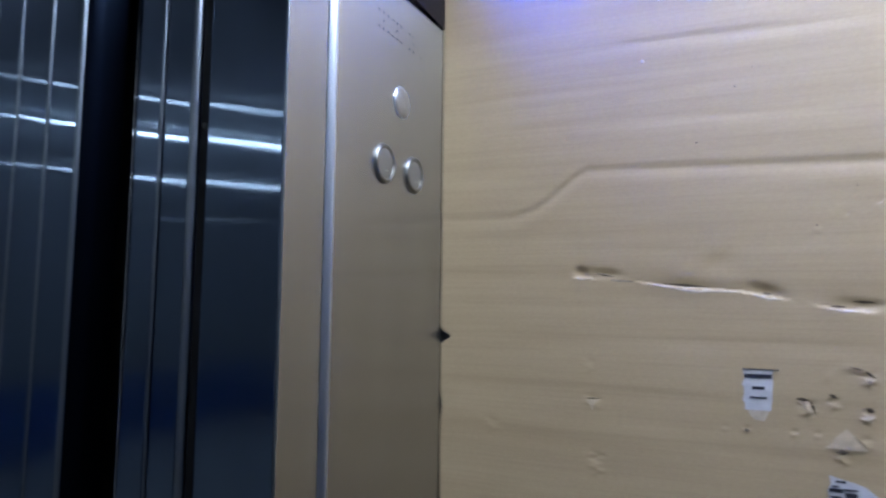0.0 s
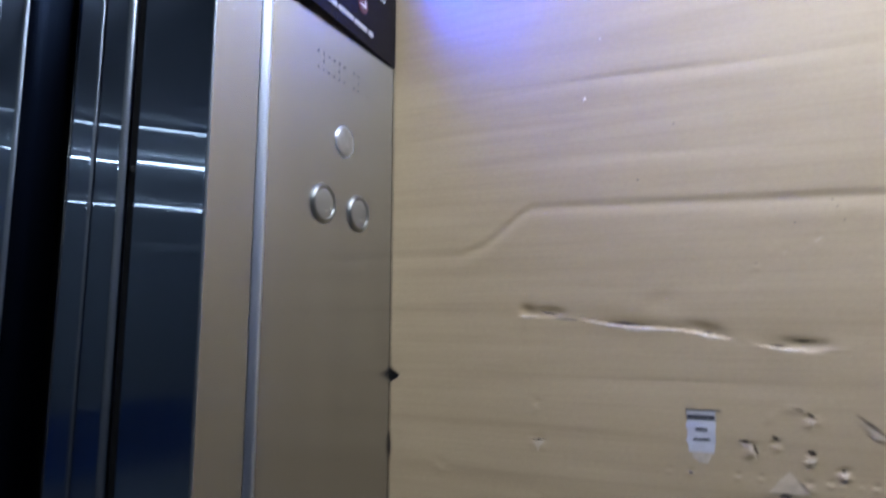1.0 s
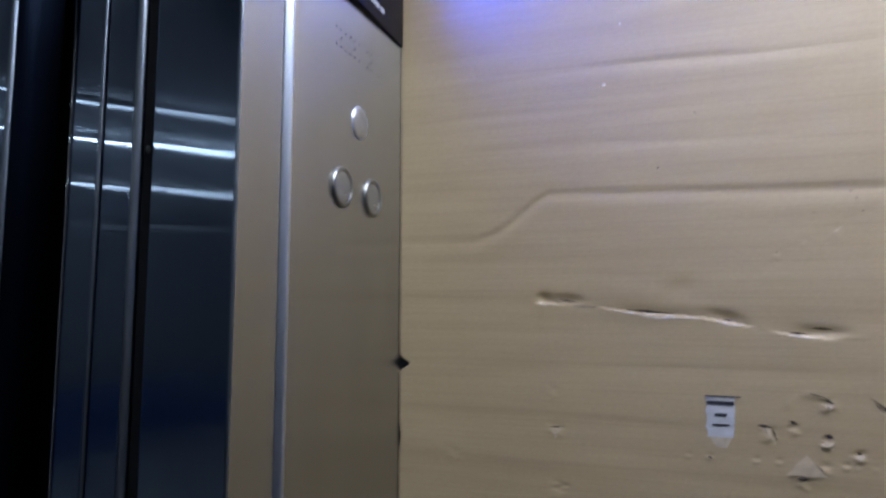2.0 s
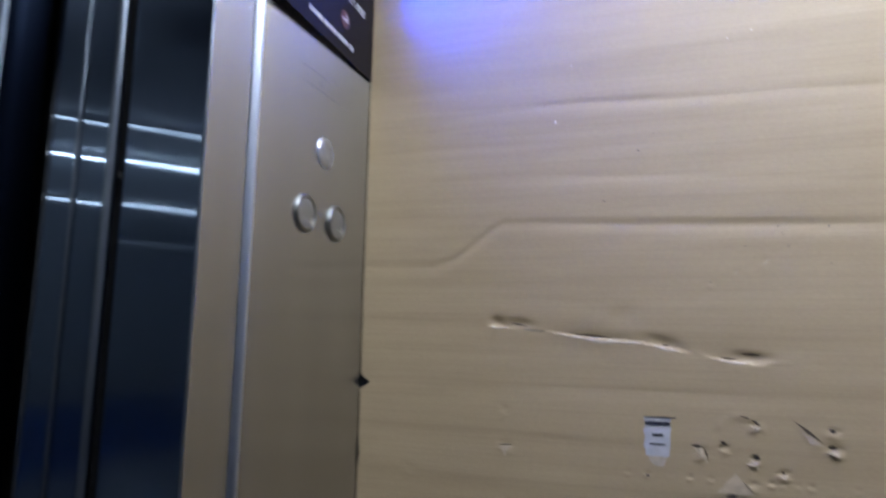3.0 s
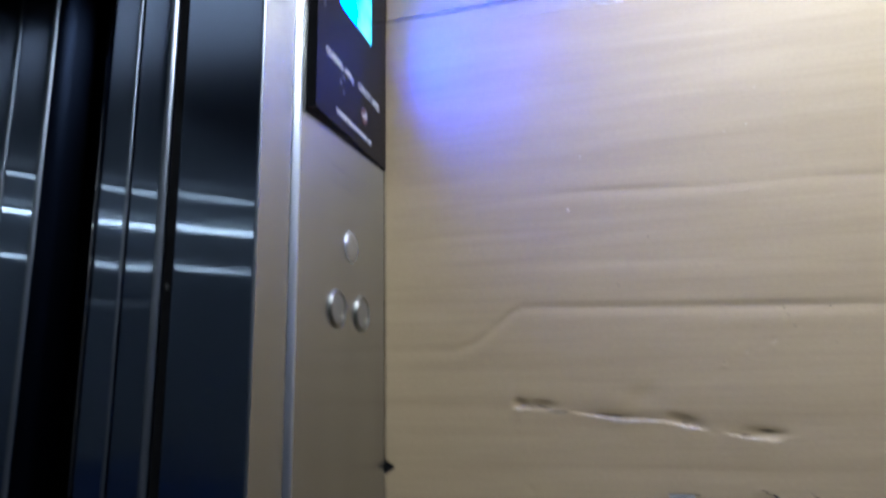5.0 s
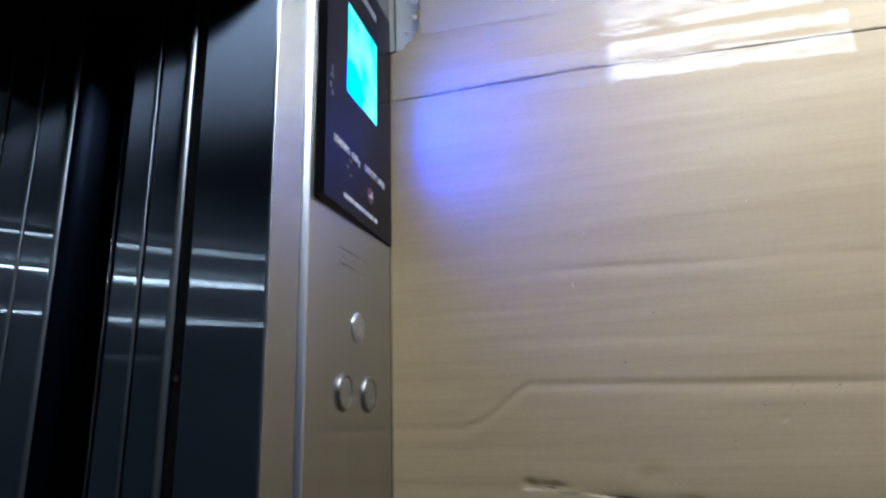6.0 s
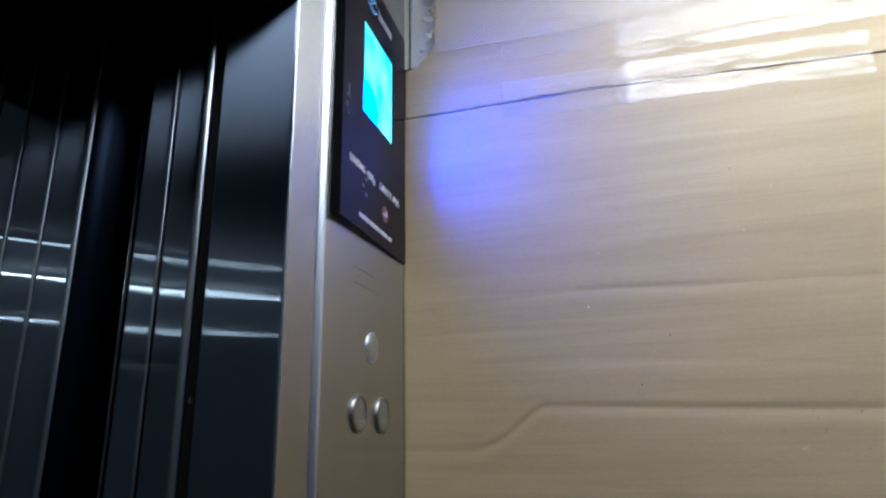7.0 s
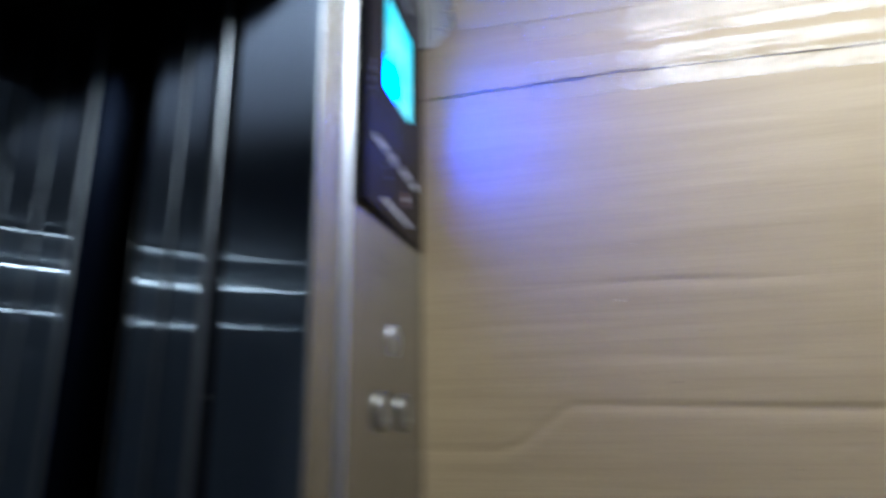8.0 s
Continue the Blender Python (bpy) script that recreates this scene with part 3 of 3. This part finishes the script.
def board_relief(x, z):
    """How far the lower board stands out from its flat plane: flutes, creases, the tear, dents."""
    h = 0.00008 * np.sin(z * 2 * math.pi / 0.052 + 2.4 * np.sin(x * 5)) + 0.00004 * np.sin(z * 2 * math.pi / 0.0215 + 2.0 * np.sin(x * 7 + 1))
    h += 0.00005 * np.sin(z * 2 * math.pi / 0.034 + 1.8 * np.sin(x * 4 + 2)) * (0.6 + 0.4 * np.sin(x * 9 + z * 3))
    h += 0.0007 * np.sin(x * 4.1 + z * 2.3) * np.sin(z * 6.1 + 0.7)
    for z0, sl, xa, xb, dep, wid in CREASES:
        d = z - (z0 + sl * x) - 0.0008 * np.sin(x * 31 + z0 * 50)
        on = ease(x, xa - 0.03, xa + 0.03) * (1 - ease(x, xb - 0.1, xb + 0.1)) * (0.8 + 0.2 * np.sin(x * 23 + z0 * 90))
        h -= on * 0.8 * dep * (gauss(d, np.where(d > 0, wid * 0.45, wid * 1.3)) - 0.15 * gauss(d + wid * 2.2, wid * 1.8))
    # the stepped fold that climbs from one flute to another
    zk = 1.6025 - 0.02 * np.minimum(x, 0.083) + 0.0425 * (0.55 * np.clip((x - 0.083) / 0.074, 0, 1) + 0.45 * ease(x, 0.1, 0.157)) - 0.036 * np.clip(x - 0.157, 0, 1)
    d = z - zk
    on = (1 - ease(x, 0.4, 0.6)) * (0.45 + 0.55 * ease(x, 0.03, 0.1))
    h -= on * 0.0009 * (gauss(d, np.where(d > 0, 0.0028, 0.007)) - 0.2 * gauss(d + 0.014, 0.01))
    # slanting pressed line that climbs from the tear
    d = (z - np.interp(x, (0.29, 0.335, 0.39, 0.46), (1.525, 1.567, 1.602, 1.638))) * 0.8
    h -= 0.00016 * ease(x, 0.3, 0.33) * (1 - ease(x, 0.43, 0.48)) * (gauss(d, 0.0035) - 0.5 * gauss(d + 0.008, 0.006))
    # a raised fold over the tear
    d = (z - (1.54 + (x - 0.24) * 0.85)) * 0.76
    h += 0.0007 * gauss(d, 0.008) * ease(x, 0.225, 0.245) * (1 - ease(x, 0.262, 0.29))
    # the tear: the lower lip stands out, the upper one is pushed in
    d = z - tear_z(x)
    on = ease(x, 0.138, 0.15) * (1 - ease(x, 0.385, 0.44))
    fat = 0.01 + 0.3 * gauss(x - 0.15, 0.01) + 0.48 * gauss(x - 0.25, 0.035) + 0.32 * gauss(x - 0.308, 0.014) + 0.28 * gauss(x - 0.362, 0.016) + 0.06 * np.sin(x * 90)
    h += on * fat * np.where(d < 0, 0.0027 * np.exp(d / 0.014), -0.005 * np.exp(-d / 0.0065))
    h += -0.0012 * gauss(z - 1.552, 0.009) * gauss(x - 0.268, 0.02) - 0.0022 * gauss(d - 0.005, 0.004) * (gauss(x - 0.15, 0.006) + 0.9 * gauss(x - 0.173, 0.011) + 0.7 * gauss(x - 0.305, 0.012) + 0.9 * gauss(x - 0.378, 0.015))
    for px, pz, dep, wid in KNOCKS:
        rag = x - px + 0.35 * wid * np.sin((z - pz) * 900 + px * 700)
        h += 0.24 * dep * (gauss(z - pz + wid * 0.8, wid * 0.7) - 1.2 * gauss(z - pz - wid * 0.2, wid * 0.6)) * gauss(rag, wid * (0.75 + 0.3 * math.sin(px * 997)))
    for k, px in enumerate(PRICKS):
        h += (0.4 + 0.35 * math.sin(k * 2.3)) * (0.0011 * gauss(z - 1.4095, 0.0016) - 0.0013 * gauss(z - 1.412, 0.0014)) * gauss(x - px, 0.0022)
    # a scuffed half-round ridge between the holes
    d = np.hypot((x - 0.3665) / 1.15, z - 1.449) - 0.0165
    h += 0.0005 * gauss(d, 0.003) * ease(z, 1.45, 1.458) * (0.7 + 0.3 * np.sin(x * 400))
    return h


def sag(x):
    """How far the joint between the two sheets dips."""
    return -0.004 - 0.04 * np.clip(x - 0.23, 0, 0.5)


def board(name, xs, zs, left, relief, y, label, dip, thick=0.004):
    """A sheet of board in front of the wall, as a fine grid with a rim back to its thickness."""
    nx, nz = len(xs), len(zs)
    X, Z = np.meshgrid(xs, zs)
    L = left(Z)
    X = L + (X - xs[0]) * (xs[-1] - L) / (xs[-1] - xs[0])
    Y = y - relief(X, Z)
    front = np.stack((X, Y, Z + sag(X) * dip(Z)), -1).reshape(-1, 3)
    rim = [i for i in range(nx)] + [j * nx + nx - 1 for j in range(1, nz)] + [(nz - 1) * nx + i for i in range(nx - 2, -1, -1)] + [j * nx for j in range(nz - 2, 0, -1)]
    back = front[rim].copy()
    back[:, 1] = y + thick
    faces = [(j * nx + i, j * nx + i + 1, (j + 1) * nx + i + 1, (j + 1) * nx + i) for j in range(nz - 1) for i in range(nx - 1)]
    n0, nr = len(front), len(rim)
    faces += [(rim[(k + 1) % nr], rim[k], n0 + k, n0 + (k + 1) % nr) for k in range(nr)]
    me = bpy.data.meshes.new(name)
    me.from_pydata(np.concatenate((front, back)).tolist(), [], faces)
    for k, p in enumerate(me.polygons):
        p.use_smooth = k < (nx - 1) * (nz - 1)
    me.materials.append(CARDBOARD)
    ob = new(name, me)
    return tagged(ob, label, "cardboard sheet", "cardboard wall lining")


def rough_left(z):
    j = 0.0003 * np.sin(z * 140) + 0.0002 * np.sin(z * 377 + 1)
    return 0.003 + 0.4 * j + 0.011 * gauss(z - 1.48, 0.005) + 0.002 * gauss(z - 1.41, 0.01) + 0.001 * gauss(z - 1.3, 0.05)


def torn_left(z):
    j = 0.003 * np.sin(z * 143 + 2 * np.sin(z * 61)) + 0.002 * np.sin(z * 401 + 3 * np.sin(z * 97)) + 0.0012 * np.sin(z * 977)
    return 0.0042 + 0.02 * ease(z, 2.066, 2.074) + 0.017 * ease(z, 2.074, 2.09) + j * ease(z, 2.07, 2.085)


xs = np.concatenate((np.linspace(0.0, 0.1286, 50), np.linspace(0.13, 0.4586, 236), np.linspace(0.46, 0.658, 67), np.linspace(0.665, 1.13, 20)))
zl = np.concatenate((np.linspace(0.02, 1.2, 20), np.linspace(1.21, 1.346, 35), np.linspace(1.35, 1.58, 165), np.linspace(1.5815, 1.9997, 170)))
zu = np.concatenate((np.arange(2.0, 2.26, 0.0025), np.linspace(2.27, 2.39, 8)))
sheet = board("cardboard_sheet", xs, zl, rough_left, board_relief, 0.0, "creased brown cardboard sheet, torn across, lining the car wall", lambda z: ease(z, 1.86, 2.0))


def upper_relief(x, z):
    h = 0.0003 * np.sin(z * 2 * math.pi / 0.06 + 2 * np.sin(x * 6)) + 0.001 * np.sin(x * 5 + 1) * np.sin(z * 8) * ease(z, 2.0, 2.08)
    return h + 0.0011 * gauss(z - 2.0, 0.006) * gauss(x - 0.22, 0.06) * (0.6 + np.sin(x * 130 + 3 * np.sin(x * 41)))


upper = board("cardboard_sheet", xs, zu, torn_left, upper_relief, -0.0004, "brown cardboard sheet with a ragged edge, taped above the lower one", lambda z: 1 - ease(z, 2.06, 2.2))
bm = bmesh.new()
gap = []
for x in np.arange(0.006, 0.62, 0.003):
    w = 0.0002 + 0.0004 * float(ease(x, 0.06, 0.14)) + 0.0014 * float(gauss(x - 0.165, 0.03)) + 0.0012 * float(gauss(x - 0.235, 0.02)) + 0.0008 * float(gauss(x - 0.47, 0.05)) + 0.0004 * math.sin(x * 190 + 2 * math.sin(x * 71))
    w *= 1 - 0.55 * float(ease(x, 0.25, 0.28)) * (1 - float(ease(x, 0.49, 0.52)))
    z = 2.0002 + float(sag(x)) + 0.0006 * math.sin(x * 83 + 2 * math.sin(x * 37))
    gap.append((bm.verts.new((x, -0.0031, z - w / 2)), bm.verts.new((x, -0.0031, z + w / 2))))
for p, q in zip(gap, gap[1:]):
    bm.faces.new((p[0], q[0], q[1], p[1]))
part("joint_gap", bm, SLIT, upper, "dark gap under the sheet's edge")
for fx, fz, fw, fh in ((0.03, 2.128, 0.013, 0.008), (0.034, 2.105, 0.008, 0.006), (0.027, 2.083, 0.011, 0.005)):
    bm = bmesh.new()
    bm.faces.new([bm.verts.new((fx + fw * u, -0.003 - 0.004 * v, fz + fh * w)) for u, w, v in ((0, 0.2, 1.0), (0.5, -0.1, 0.7), (1, 0, 0), (1.1, 0.9, 0), (0.4, 1.1, 0.5), (0.05, 0.8, 1.2))])
    part("torn_flake", bm, GREY_FLAP, upper, "grey curled scrap")

# torn paper edge and flakes of the lower sheet
bm = bmesh.new()
xt = np.arange(0.14, 0.4, 0.0025)
rows = []
for x in xt:
    w = 0.0002 + 0.0042 * float(gauss(x - 0.25, 0.026)) + 0.0028 * float(gauss(x - 0.308, 0.011)) + 0.002 * float(gauss(x - 0.361, 0.011)) + 0.0026 * float(gauss(x - 0.149, 0.006)) + 0.0009 * float(gauss(x - 0.185, 0.02)) + 0.0004 * math.sin(x * 210)
    z = float(tear_z(x))
    row = []
    for f, lift in ((-1.0, 0.0001), (-0.45, 0.0003), (0.15, 0.0004)):
        row.append(bm.verts.new((x, -float(board_relief(np.array([x]), np.array([z + f * w]))[0]) - lift, z + f * w)))
    rows.append((w, row))
for (w, p), (_, q) in zip(rows, rows[1:]):
    if w > 0.0008:
        for i in (0, 1):
            bm.faces.new((p[i], q[i], q[i + 1], p[i + 1]))
part("torn_edge", bm, TORN, sheet, "pale torn paper edge", True)
SLITS = ((0.4068, 1.4655, 0.4295, 1.447, 0.003), (0.365, 1.4668, 0.376, 1.464, 0.0016), (0.375, 1.4645, 0.3825, 1.4585, 0.0026), (0.3255, 1.4395, 0.337, 1.438, 0.003), (0.3365, 1.4385, 0.3405, 1.427, 0.0018),
         (0.3495, 1.4445, 0.356, 1.441, 0.0032), (0.3745, 1.4348, 0.381, 1.4322, 0.0044), (0.396, 1.4225, 0.4, 1.4205, 0.0026), (0.431, 1.4455, 0.4395, 1.4445, 0.004), (0.433, 1.4595, 0.439, 1.457, 0.004),
         (0.3525, 1.3985, 0.363, 1.3995, 0.0045), (0.287, 1.4115, 0.2915, 1.4095, 0.0024), (0.366, 1.4125, 0.375, 1.403, 0.0016), (0.222, 1.5342, 0.263, 1.5308, 0.0026), (0.152, 1.4274, 0.168, 1.428, 0.0016),
         (0.303, 1.5262, 0.312, 1.5248, 0.0016), (0.352, 1.5155, 0.366, 1.5145, 0.002), (0.368, 1.5195, 0.386, 1.5185, 0.0026), (0.162, 1.544, 0.182, 1.5405, 0.002))
FLAKES = ((0.3275, 1.4375, 0.336, 1.4368, 0.3395, 1.4242), (0.3455, 1.4012, 0.3618, 1.4182, 0.3758, 1.4012), (0.3695, 1.4275, 0.3815, 1.4288, 0.379, 1.4235),
          (0.394, 1.4195, 0.402, 1.4198, 0.4, 1.414), (0.43, 1.4415, 0.4415, 1.4415, 0.44, 1.4365), (0.411, 1.4585, 0.429, 1.4455, 0.419, 1.4465), (0.3735, 1.4595, 0.3825, 1.4572, 0.379, 1.4525),
          (0.153, 1.4262, 0.166, 1.4268, 0.159, 1.4165), (0.3885, 1.5985, 0.3975, 1.6025, 0.391, 1.598), (0.3665, 1.5905, 0.3705, 1.5925, 0.368, 1.5895))
for ax, az, bx, bz, w in SLITS:
    d = math.hypot(bx - ax, bz - az)
    ux, uz = -(bz - az) / d * w / 2, (bx - ax) / d * w / 2
    bm = bmesh.new()
    edge = [(ax, az), ((ax + bx) / 2 + ux, (az + bz) / 2 + uz), (bx, bz), ((ax + bx) / 2 - ux, (az + bz) / 2 - uz)]
    bm.faces.new([bm.verts.new((x, -float(board_relief(np.array([x]), np.array([z]))[0]) - 0.0012, z)) for x, z in edge])
    part("slit", bm, SLIT, sheet)
for ax, az, bx, bz, cx, cz in FLAKES:
    bm = bmesh.new()
    ring = []
    for x, z in ((ax, az), ((2 * ax + bx) / 3, (2 * az + bz) / 3 - 0.0004), ((ax + bx) / 2, (az + bz) / 2 + 0.0012), (bx, bz), ((bx + cx) / 2 - 0.0012, (bz + cz) / 2 + 0.0005), ((bx + 3 * cx) / 4, (bz + 3 * cz) / 4), (cx, cz), ((ax + cx) / 2 + 0.0014, (az + cz) / 2 - 0.0004)):
        ring.append(bm.verts.new((x, -float(board_relief(np.array([x]), np.array([z]))[0]) - 0.001, z)))
    bm.faces.new(ring)
    part("torn_flake", bm, FLAKE, sheet)
for px, pz, pr, pm in ((0.2085, 1.7426, 0.0024, FLECK), (0.3682, 1.81, 0.0012, FLECK), (0.3889, 1.8155, 0.0012, FLECK), (0.2246, 1.7997, 0.0013, FLECK), (0.4004, 1.8537, 0.001, FLECK),
                       (0.2547, 1.6607, 0.0013, INK), (0.2869, 1.7083, 0.0011, INK), (0.3648, 1.8782, 0.0008, INK), (0.376, 1.6142, 0.0009, INK), (0.4032, 1.6311, 0.0009, INK), (0.4063, 1.6249, 0.0008, INK),
                       (0.4104, 1.6139, 0.0009, INK), (0.4423, 1.6299, 0.0011, INK), (0.4426, 1.5977, 0.0008, INK), (0.3465, 1.5823, 0.001, INK), (0.3011, 1.7245, 0.0006, INK)):
    part("speck", moved(bead(0, 0, pr * 0.6, -pr * 0.5, pr * 0.5), px, -float(board_relief(np.array([px]), np.array([pz]))[0]), pz), pm, sheet)

# stickers
def on_board(x, z, lift):
    """A point that lies a little proud of the lower board."""
    return (x, -float(board_relief(np.array([x]), np.array([z]))[0]) - lift, z)


def sticker(label, x0, x1, z0, z1, tilt, bars, fade, drop=0.0):
    s = thing("paper_label", label, "label")
    bm = bmesh.new()
    n = 8
    rows = []
    for k in range(n + 1):
        f = k / n
        w = (x1 - x0) * (1 - fade * (1 - f) ** 4 + 0.05 * math.sin(k * 4.1)) / 2
        cx = (x0 + x1) / 2 + tilt * (f - 0.5) + 0.0004 * math.sin(k * 2.3)
        z = z0 + (z1 - z0) * f
        rows.append([bm.verts.new(on_board(cx + e * w, z - drop * f * (e + 1) ** 2 / 4 - drop * 0.15 * f * math.sin(7 * e), 0.0006)) for e in (-1, -0.5, 0, 0.5, 1)])
    for a, b in zip(rows, rows[1:]):
        for i in range(4):
            bm.faces.new((a[i], a[i + 1], b[i + 1], b[i]))
    part("paper", bm, PAPER, s, "worn white paper")
    if not drop:
        bm = bmesh.new()
        ring = [(x0 + 0.002, z0 + 0.004), (x0 + 0.004, z0 - 0.004), (x0 + 0.008, z0 - 0.008), (x1 - 0.007, z0 - 0.009), (x1 - 0.004, z0 - 0.003), (x1 - 0.001, z0 + 0.004)]
        bm.faces.new([bm.verts.new(on_board(x, z, 0.0004)) for x, z in ring])
        part("residue", bm, RESIDUE, s, "greyish trace of glue")
    for f, u0, u1, h in bars:
        z = z0 + (z1 - z0) * f
        front = on_board(x0 + (x1 - x0) * (u0 + u1) / 2, z, 0.0009)[1]
        part("print_bar", box(x0 + (x1 - x0) * u0 + tilt * (f - 0.5), x0 + (x1 - x0) * u1 + tilt * (f - 0.5), front - 0.0002, front + 0.0002, z, z + h), INK, s)
    return s


sticker("small worn white paper label with dark bars, stuck on the cardboard", 0.2872, 0.3095, 1.4275, 1.4618, 0.001, ((0.975, -0.03, 1.2, 0.001), (0.78, 0.03, 0.97, 0.0034), (0.5, 0.3, 0.72, 0.0026), (0.28, 0.22, 0.8, 0.0015)), 0.1)
sticker("torn white paper label with dark print, half scraped off", 0.347, 0.379, 1.348, 1.379, 0.004, ((0.86, 0.12, 0.34, 0.002), (0.74, 0.05, 0.2, 0.0016), (0.68, 0.3, 0.62, 0.0015), (0.62, 0.0, 0.3, 0.003), (0.5, 0.36, 0.62, 0.004), (0.46, 0.05, 0.28, 0.002), (0.4, 0.66, 0.9, 0.003), (0.3, 0.4, 0.58, 0.002), (0.2, 0.1, 0.5, 0.003), (0.1, 0.55, 0.8, 0.002)), 0.1, 0.012)


# ---- clear tape and film over the joint ----
def film(name, label, x0, x1, z0, z1, y, mat, wave, slope=0.0, step=0.004, category="tape", seed=0.0, ribs=False, folds=()):
    xs_, zs_ = np.arange(x0, x1, step), np.linspace(z0, z1, max(4, int((z1 - z0) / 0.0006)))
    X, Z = np.meshgrid(xs_, zs_)
    n = len(xs_)
    zz = Z + slope * (X - x0) * 0.5
    Y = y - wave * (np.sin(zz * 310 + 2.5 * np.sin(X * 13 + seed)) + 0.6 * np.sin(zz * 690 + 4 * np.sin(X * 21 + seed)) + 0.8 * np.sin(X * 9 + seed))
    if ribs:
        Y -= 0.00035 * np.sin(X * 2 * math.pi / 0.0085 + 1.5 * np.sin(Z * 40)) * ease(Z, z0 + 0.004, z0 + 0.016)
    for cx, cz, lean, deep, wide, long in folds:
        Y -= deep * gauss((Z - cz) * math.cos(lean) - (X - cx) * math.sin(lean), wide) * gauss((X - cx) * math.cos(lean) + (Z - cz) * math.sin(lean), long)
    Zs = Z + slope * (X - x0) + 0.0002 * np.sin(X * 300 + seed) * (np.abs(Z - (z0 + z1) / 2) > (z1 - z0) * 0.4)
    me = bpy.data.meshes.new(name)
    me.from_pydata(np.stack((X, Y, Zs), -1).reshape(-1, 3).tolist(), [], [(j * n + i, j * n + i + 1, (j + 1) * n + i + 1, (j + 1) * n + i) for j in range(len(zs_) - 1) for i in range(n - 1)])
    for p in me.polygons:
        p.use_smooth = True
    me.materials.append(mat)
    return tagged(new(name, me), label, category)


def wrinkles(count, x0, x1, zc, spread, seed):
    """Sharp little folds that run along a taped joint."""
    rnd = random.Random(seed)
    made = []
    for _ in range(count):
        cx = rnd.uniform(x0, x1)
        made.append((cx, zc + rnd.gauss(0, spread), rnd.gauss(0.02, 0.07), rnd.choice((-1, 1)) * rnd.uniform(0.0006, 0.0016), rnd.uniform(0.0006, 0.0013), rnd.uniform(0.012, 0.04)))
    return tuple(made)


film("packing_tape", "clear glossy packing tape wrinkled over the cardboard joint", 0.13, 0.284, 1.973, 2.021, -0.007, TAPE_OLD, 0.00008, -0.04, step=0.0015, seed=1.0,
     folds=((0.24, 1.998, 0.0, 0.002, 0.0013, 0.02), (0.2, 2.0, 0.1, 0.002, 0.0012, 0.03), (0.17, 2.006, 0.0, 0.0015, 0.004, 0.05)) + wrinkles(16, 0.18, 0.28, 1.998, 0.004, 5))
film("packing_tape", "second clear packing tape strip over the first", 0.272, 0.512, 1.9685, 2.0175, -0.0095, TAPE, 0.00003, -0.04, step=0.0012, seed=4.0,
     folds=((0.4, 2.0005, 0.02, 0.0022, 0.0028, 0.045), (0.47, 2.0005, 0.02, 0.0018, 0.003, 0.035), (0.3, 1.996, 0.03, 0.0015, 0.0012, 0.03), (0.45, 1.999, 0.02, 0.004, 0.001, 0.05),
            (0.4, 2.006, 0.75, 0.0025, 0.0011, 0.012), (0.418, 2.011, 1.2, -0.002, 0.0009, 0.008), (0.462, 2.007, 0.8, 0.0028, 0.0011, 0.013), (0.477, 2.012, 0.9, 0.0026, 0.001, 0.011), (0.49, 2.013, 0.9, -0.002, 0.0009, 0.009),
            (0.385, 1.984, 0.5, 0.0014, 0.0009, 0.01), (0.43, 1.988, 0.3, -0.0014, 0.001, 0.02), (0.5, 1.982, -0.5, 0.0014, 0.0009, 0.008)) + wrinkles(20, 0.36, 0.52, 1.9975, 0.0035, 11) + wrinkles(4, 0.28, 0.36, 1.997, 0.006, 12))
film("packing_tape", "clear glossy packing tape strip above the joint", 0.22, 0.9, 2.0255, 2.0465, -0.0075, TAPE, 0.00003, -0.008, step=0.002, seed=7.0,
     folds=((0.3, 2.04, 0.06, 0.002, 0.001, 0.05), (0.42, 2.043, 0.02, 0.003, 0.001, 0.08)) + wrinkles(8, 0.24, 0.34, 2.036, 0.006, 3))
film("packing_tape", "dull strip of old clear tape under the film", 0.13, 0.9, 2.049, 2.0725, -0.0068, TAPE_OLD, 0.00012, -0.02, step=0.003, seed=3.0, folds=wrinkles(12, 0.2, 0.5, 2.06, 0.006, 8))
film("plastic_film", "clear ribbed plastic film over the upper cardboard", 0.05, 0.9, 2.0775, 2.3, -0.0095, FILM, 0.0003, -0.034, step=0.0022, category="plastic film", seed=2.0, ribs=True,
     folds=((0.3, 2.084, 0.05, 0.003, 0.001, 0.08), (0.16, 2.09, 0.8, 0.003, 0.001, 0.006)))
